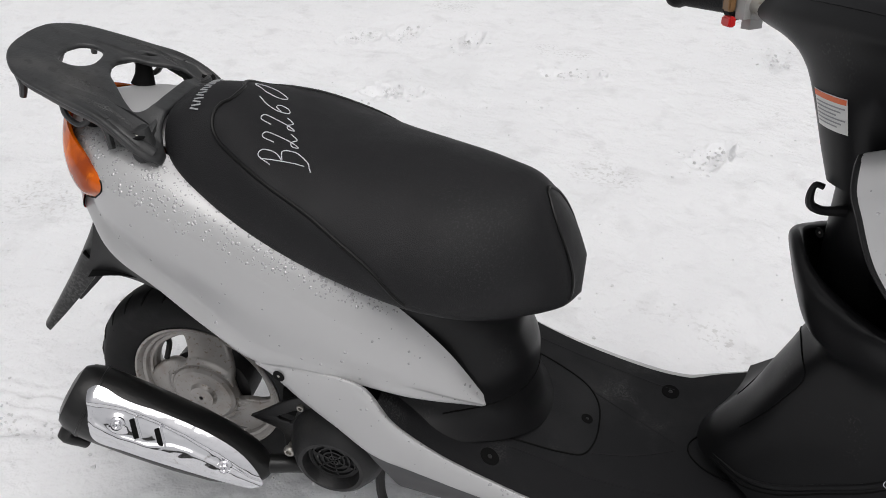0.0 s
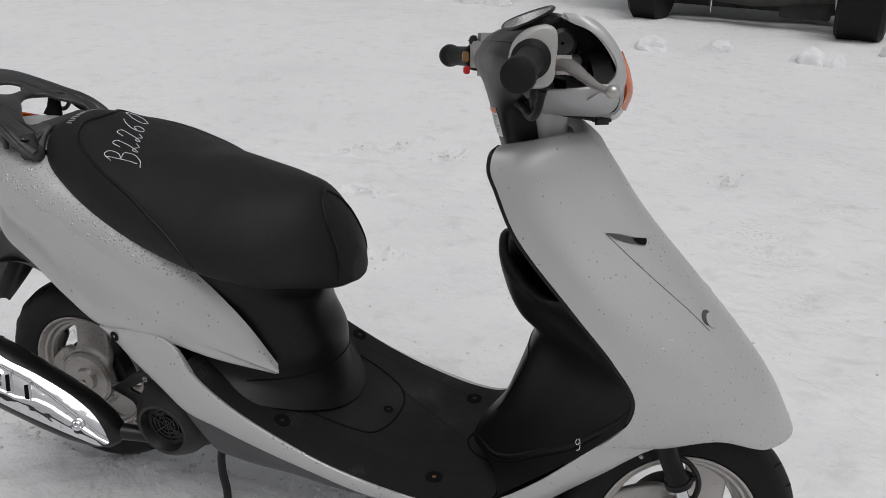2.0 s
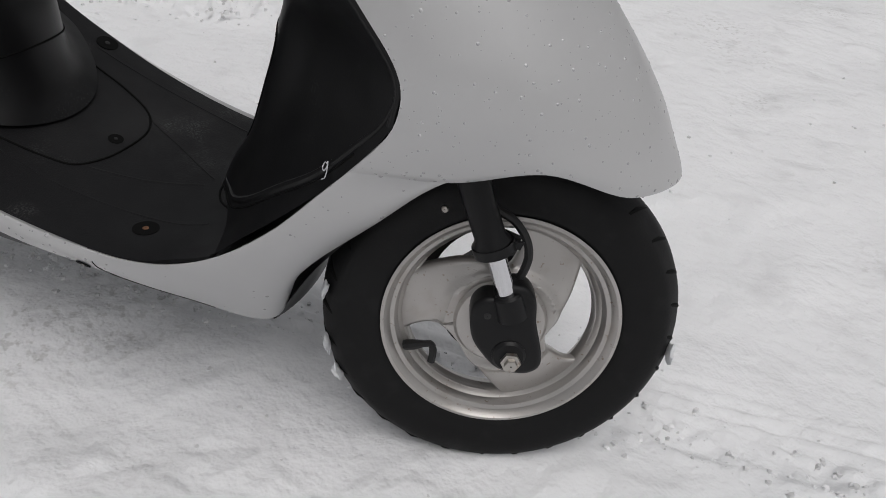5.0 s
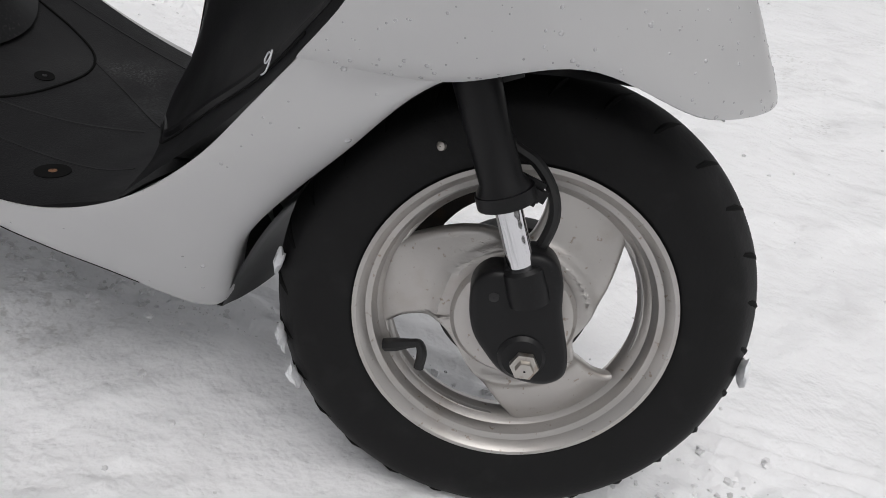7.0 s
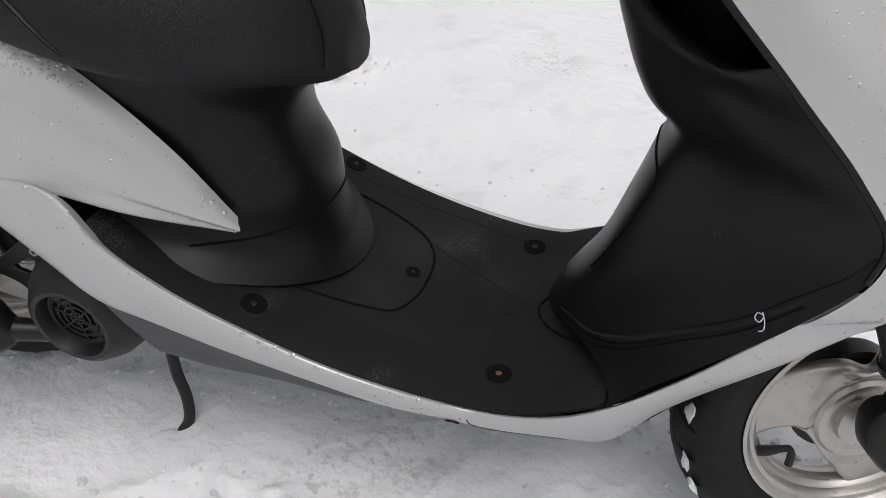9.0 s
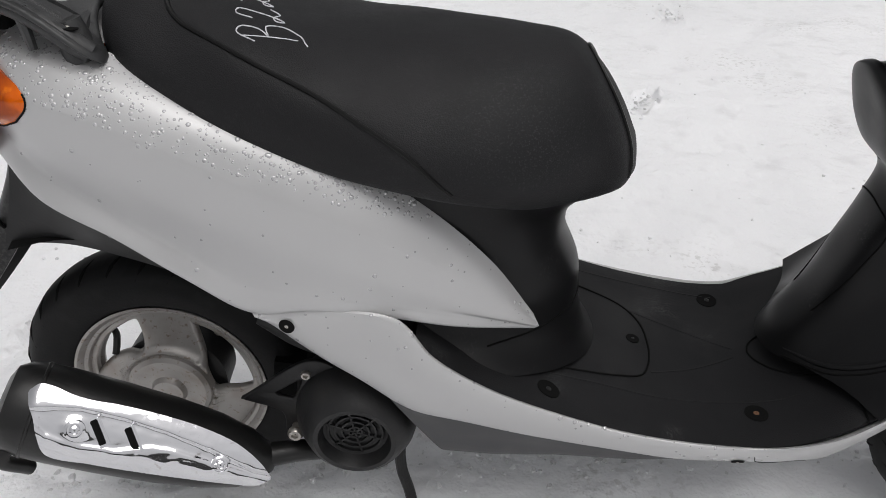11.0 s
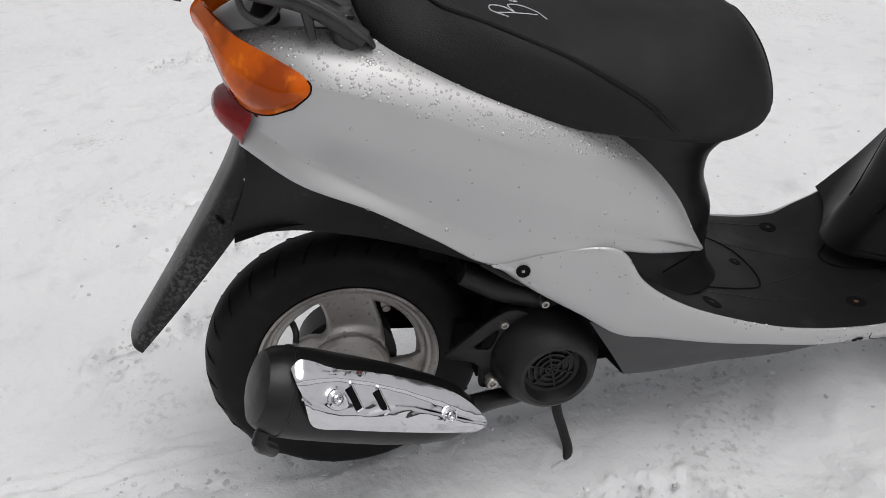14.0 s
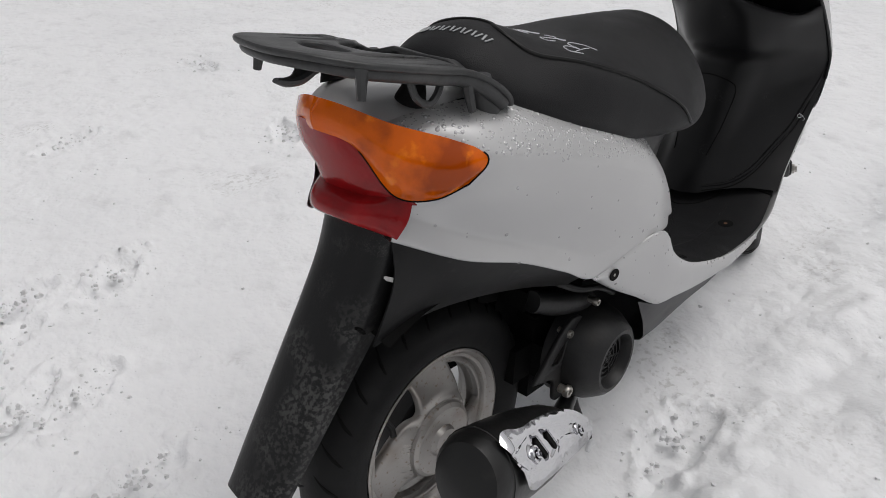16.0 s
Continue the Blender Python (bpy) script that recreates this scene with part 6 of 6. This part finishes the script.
# water drops on the painted panels
def drops(name, grid, count, seed, parent, keep, outward, size=1.0):
    """Flat beads of water of many sizes, scattered over a surface."""
    rnd = random.Random(seed)
    nv, nu = grid.shape[:2]
    verts, faces = [], []
    done = 0
    while done < count:
        j, i, a, b = rnd.randrange(nv - 1), rnd.randrange(nu - 1), rnd.random(), rnd.random()
        p = Vector((grid[j, i] * (1 - a) + grid[j, i + 1] * a) * (1 - b) + Vector(grid[j + 1, i] * (1 - a) + grid[j + 1, i + 1] * a) * b)
        nrm = Vector(grid[j, i + 1] - grid[j, i]).cross(Vector(grid[j + 1, i] - grid[j, i]))
        if nrm.length < 1e-9:
            continue
        nrm.normalize()
        nrm = nrm if nrm.dot(Vector(outward)) > 0 else -nrm
        if rnd.random() > keep(p, nrm):
            continue
        done += 1
        r = size * (0.0009 + 0.0022 * rnd.random() ** 2.6)
        e1 = nrm.orthogonal().normalized()
        e2 = nrm.cross(e1)
        base = len(verts)
        for h, k in ((0.0, 1.0), (0.18, 0.84), (0.29, 0.45)):
            for s in range(7):
                t = 2 * math.pi * s / 7
                verts.append(p + nrm * (h * r - 0.0001) + (e1 * math.cos(t) + e2 * math.sin(t)) * (r * k))
        verts.append(p + nrm * 0.32 * r)
        for h in range(2):
            for s in range(7):
                q = (s + 1) % 7
                faces.append((base + 7 * h + s, base + 7 * h + q, base + 7 * h + 7 + q, base + 7 * h + 7 + s))
        faces += [(base + 14 + s, base + 14 + (s + 1) % 7, base + 21) for s in range(7)]
    mesh = bpy.data.meshes.new(name)
    mesh.from_pydata(verts, [], faces)
    mesh.materials.append(WATER)
    mesh.polygons.foreach_set("use_smooth", [True] * len(faces))
    ob = new(name, mesh)
    ob.parent = parent
    ob.visible_shadow = False
    return tagged(ob, "clear water drops", kind="stuff")


drops("water_beading", panel_grid, 1050, 1, scooter, lambda p, n: 0.02 if p.z < 0.738 - 0.36 * max(0, p.x) else (1.0 if n.z > 0.30 and p.y < -0.10 and p.x < 0.38 else 0.3), (0, -1, 0.4))
drops("water_beading", front_grid, 800, 2, scooter, lambda p, n: 0.8 if p.y < 0.05 and p.z < 0.76 and n.x > 0.25 else (0.15 if p.y < 0 else 0.0), (0.6, -0.6, 0.4), 0.62)
drops("water_beading", cowl_grid, 260, 3, scooter, lambda p, n: 0.6 if n.z > 0.25 else 0.12, (0, -1, 0.2))


# snow caught on the front tyre
for k, t in enumerate((-0.10, -2.9, 3.02, -2.7)):
    c = front @ Vector((0.2085 * math.cos(t), -0.033, 0.2085 * math.sin(t)))
    bm = bmesh.new()
    bmesh.ops.create_icosphere(bm, subdivisions=2, radius=0.008)
    for vtx in bm.verts:
        vtx.co = front.to_3x3() @ (Matrix.Rotation(-t, 3, "Y") @ Vector((vtx.co.x * 0.45, vtx.co.y * 1.3, vtx.co.z * 1.7)) * (1 + 0.7 * noise.noise(vtx.co * 160 + Vector((k, 0, 0))))) + c
    part("snow_lump", bm, ICE, wheel_f, "snow stuck to the tyre")


# ---- a parked lorry far behind, only its wheels and underside in view ----
lorry = thing("parked_lorry", "parked dirty lorry end seen low behind, on snow", "lorry")
for x, y, w in ((0.37, 8.25, 0.17), (2.45, 7.75, 0.22), (-2.2, 9.2, 0.2)):
    m = wheel_matrix((x, y, 0.45), math.pi / 2 - 0.2, 0)
    ob = part("wheel", lathe([(-w, 0.22), (-w - 0.01, 0.32), (-w, 0.41), (-w + 0.04, 0.455), (w - 0.04, 0.455), (w, 0.41), (w + 0.01, 0.32), (w, 0.22)], m, 44, True), RUBBER, lorry, "large black tyre")
part("underbody", block((2.9, 0.6, 0.6), pose(1.45, 8.9, 0.44, 0, 0, -10), 0.05), CAR, lorry, "dirty dark bumper and underbody")
# Implied body above the underside, out of view, added to shade the snow below.
part("body", block((3.1, 4.6, 1.5), pose(1.6, 10.6, 1.62, 0, 0, -10), 0.05), CAR, lorry, "dirty dark lorry body, out of view, shading the snow")
part("axle_housing", tube([(0.3, 8.4, 0.42), (1.4, 8.15, 0.38), (2.5, 7.95, 0.42)], [0.07, 0.16, 0.07], 14, 16), CAR, lorry)
part("mudflap", block((0.5, 0.03, 0.5), pose(1.95, 8.1, 0.38, 0, 0, -8), 0.01), CAR, lorry)
for x, y, k in ((1.0, 8.1, 0.26), (2.2, 7.9, 0.14), (1.25, 8.1, 0.1)):
    part("icicle", tube([(x, y, 0.40), (x + 0.01, y, 0.40 - k)], [0.016, 0.003], 6), ICE, lorry)


def snow_lump(x, y, size, seed):
    bm = bmesh.new()
    bmesh.ops.create_icosphere(bm, subdivisions=4, radius=1)
    for vtx in bm.verts:
        d = vtx.co.copy()
        k = 1 + 0.35 * noise.noise(d * 1.3 + Vector((seed, 0, 0))) + 0.12 * noise.noise(d * 4 + Vector((seed, 3, 0)))
        vtx.co = Vector((x + d.x * size * 1.3 * k, y + d.y * size * k, 0.01 + d.z * size * 1.05 * k))
    ob = part("snow_mound", bm, SNOW, None, "")
    tagged(ob, "lump of heaped white snow on the yard", "snow mound", "snow mounds")


for k, (x, y, s) in enumerate(((0.62, 6.15, 0.12), (1.16, 6.35, 0.10), (1.90, 6.15, 0.11), (2.08, 6.1, 0.08), (-1.9, 8.6, 0.17), (-1.5, 8.6, 0.14), (-2.5, 8.7, 0.16), (2.7, 6.8, 0.12))):
    snow_lump(x, y, s, k * 3.7)


# crumbs of snow kicked up round the footmarks and along the track
def scatter_crumbs():
    rnd = random.Random(11)
    spots = []
    for fx, fy, turn in FOOTMARKS:
        for _ in range(75):
            a, d = rnd.uniform(0, 2 * math.pi), abs(rnd.gauss(0, 0.055))
            u, w = d * 1.8 * math.cos(a), d * math.sin(a)
            spots.append((fx + math.cos(turn) * u - math.sin(turn) * w, fy + math.sin(turn) * u + math.cos(turn) * w, 1.0))
    for _ in range(1100):
        x = rnd.uniform(-0.7, 1.8)
        spots.append((x, 0.02 + 0.06 * (x - 0.5) + rnd.gauss(0, 0.035), 0.8))
    for _ in range(700):
        spots.append((rnd.uniform(-1.2, 2.2), rnd.uniform(-0.75, 2.0), 0.7))
    verts, faces = [], []
    for x, y, k in spots:
        r = k * (0.0015 + 0.0075 * rnd.random() ** 3)
        z = snow_height(x, y)
        base = len(verts)
        turn = rnd.uniform(0, 6.3)
        for s in range(5):
            t = turn + 2 * math.pi * s / 5
            q = r * rnd.uniform(0.7, 1.3)
            verts.append((x + q * math.cos(t), y + q * math.sin(t), z - 0.3 * r))
        for s in range(5):
            t = turn + 0.5 + 2 * math.pi * s / 5
            q = r * rnd.uniform(0.4, 0.9)
            verts.append((x + q * math.cos(t), y + q * math.sin(t), z + r * rnd.uniform(0.4, 0.9)))
        faces += [(base + s, base + (s + 1) % 5, base + 5 + (s + 1) % 5, base + 5 + s) for s in range(5)]
        faces.append(tuple(base + 5 + s for s in range(5)))
    mesh = bpy.data.meshes.new("snow_crumb")
    mesh.from_pydata(verts, [], faces)
    mesh.materials.append(CRUMB)
    tagged(new("snow_crumb", mesh), "small crumbs of trodden snow on the yard", "snow", kind="stuff")


scatter_crumbs()
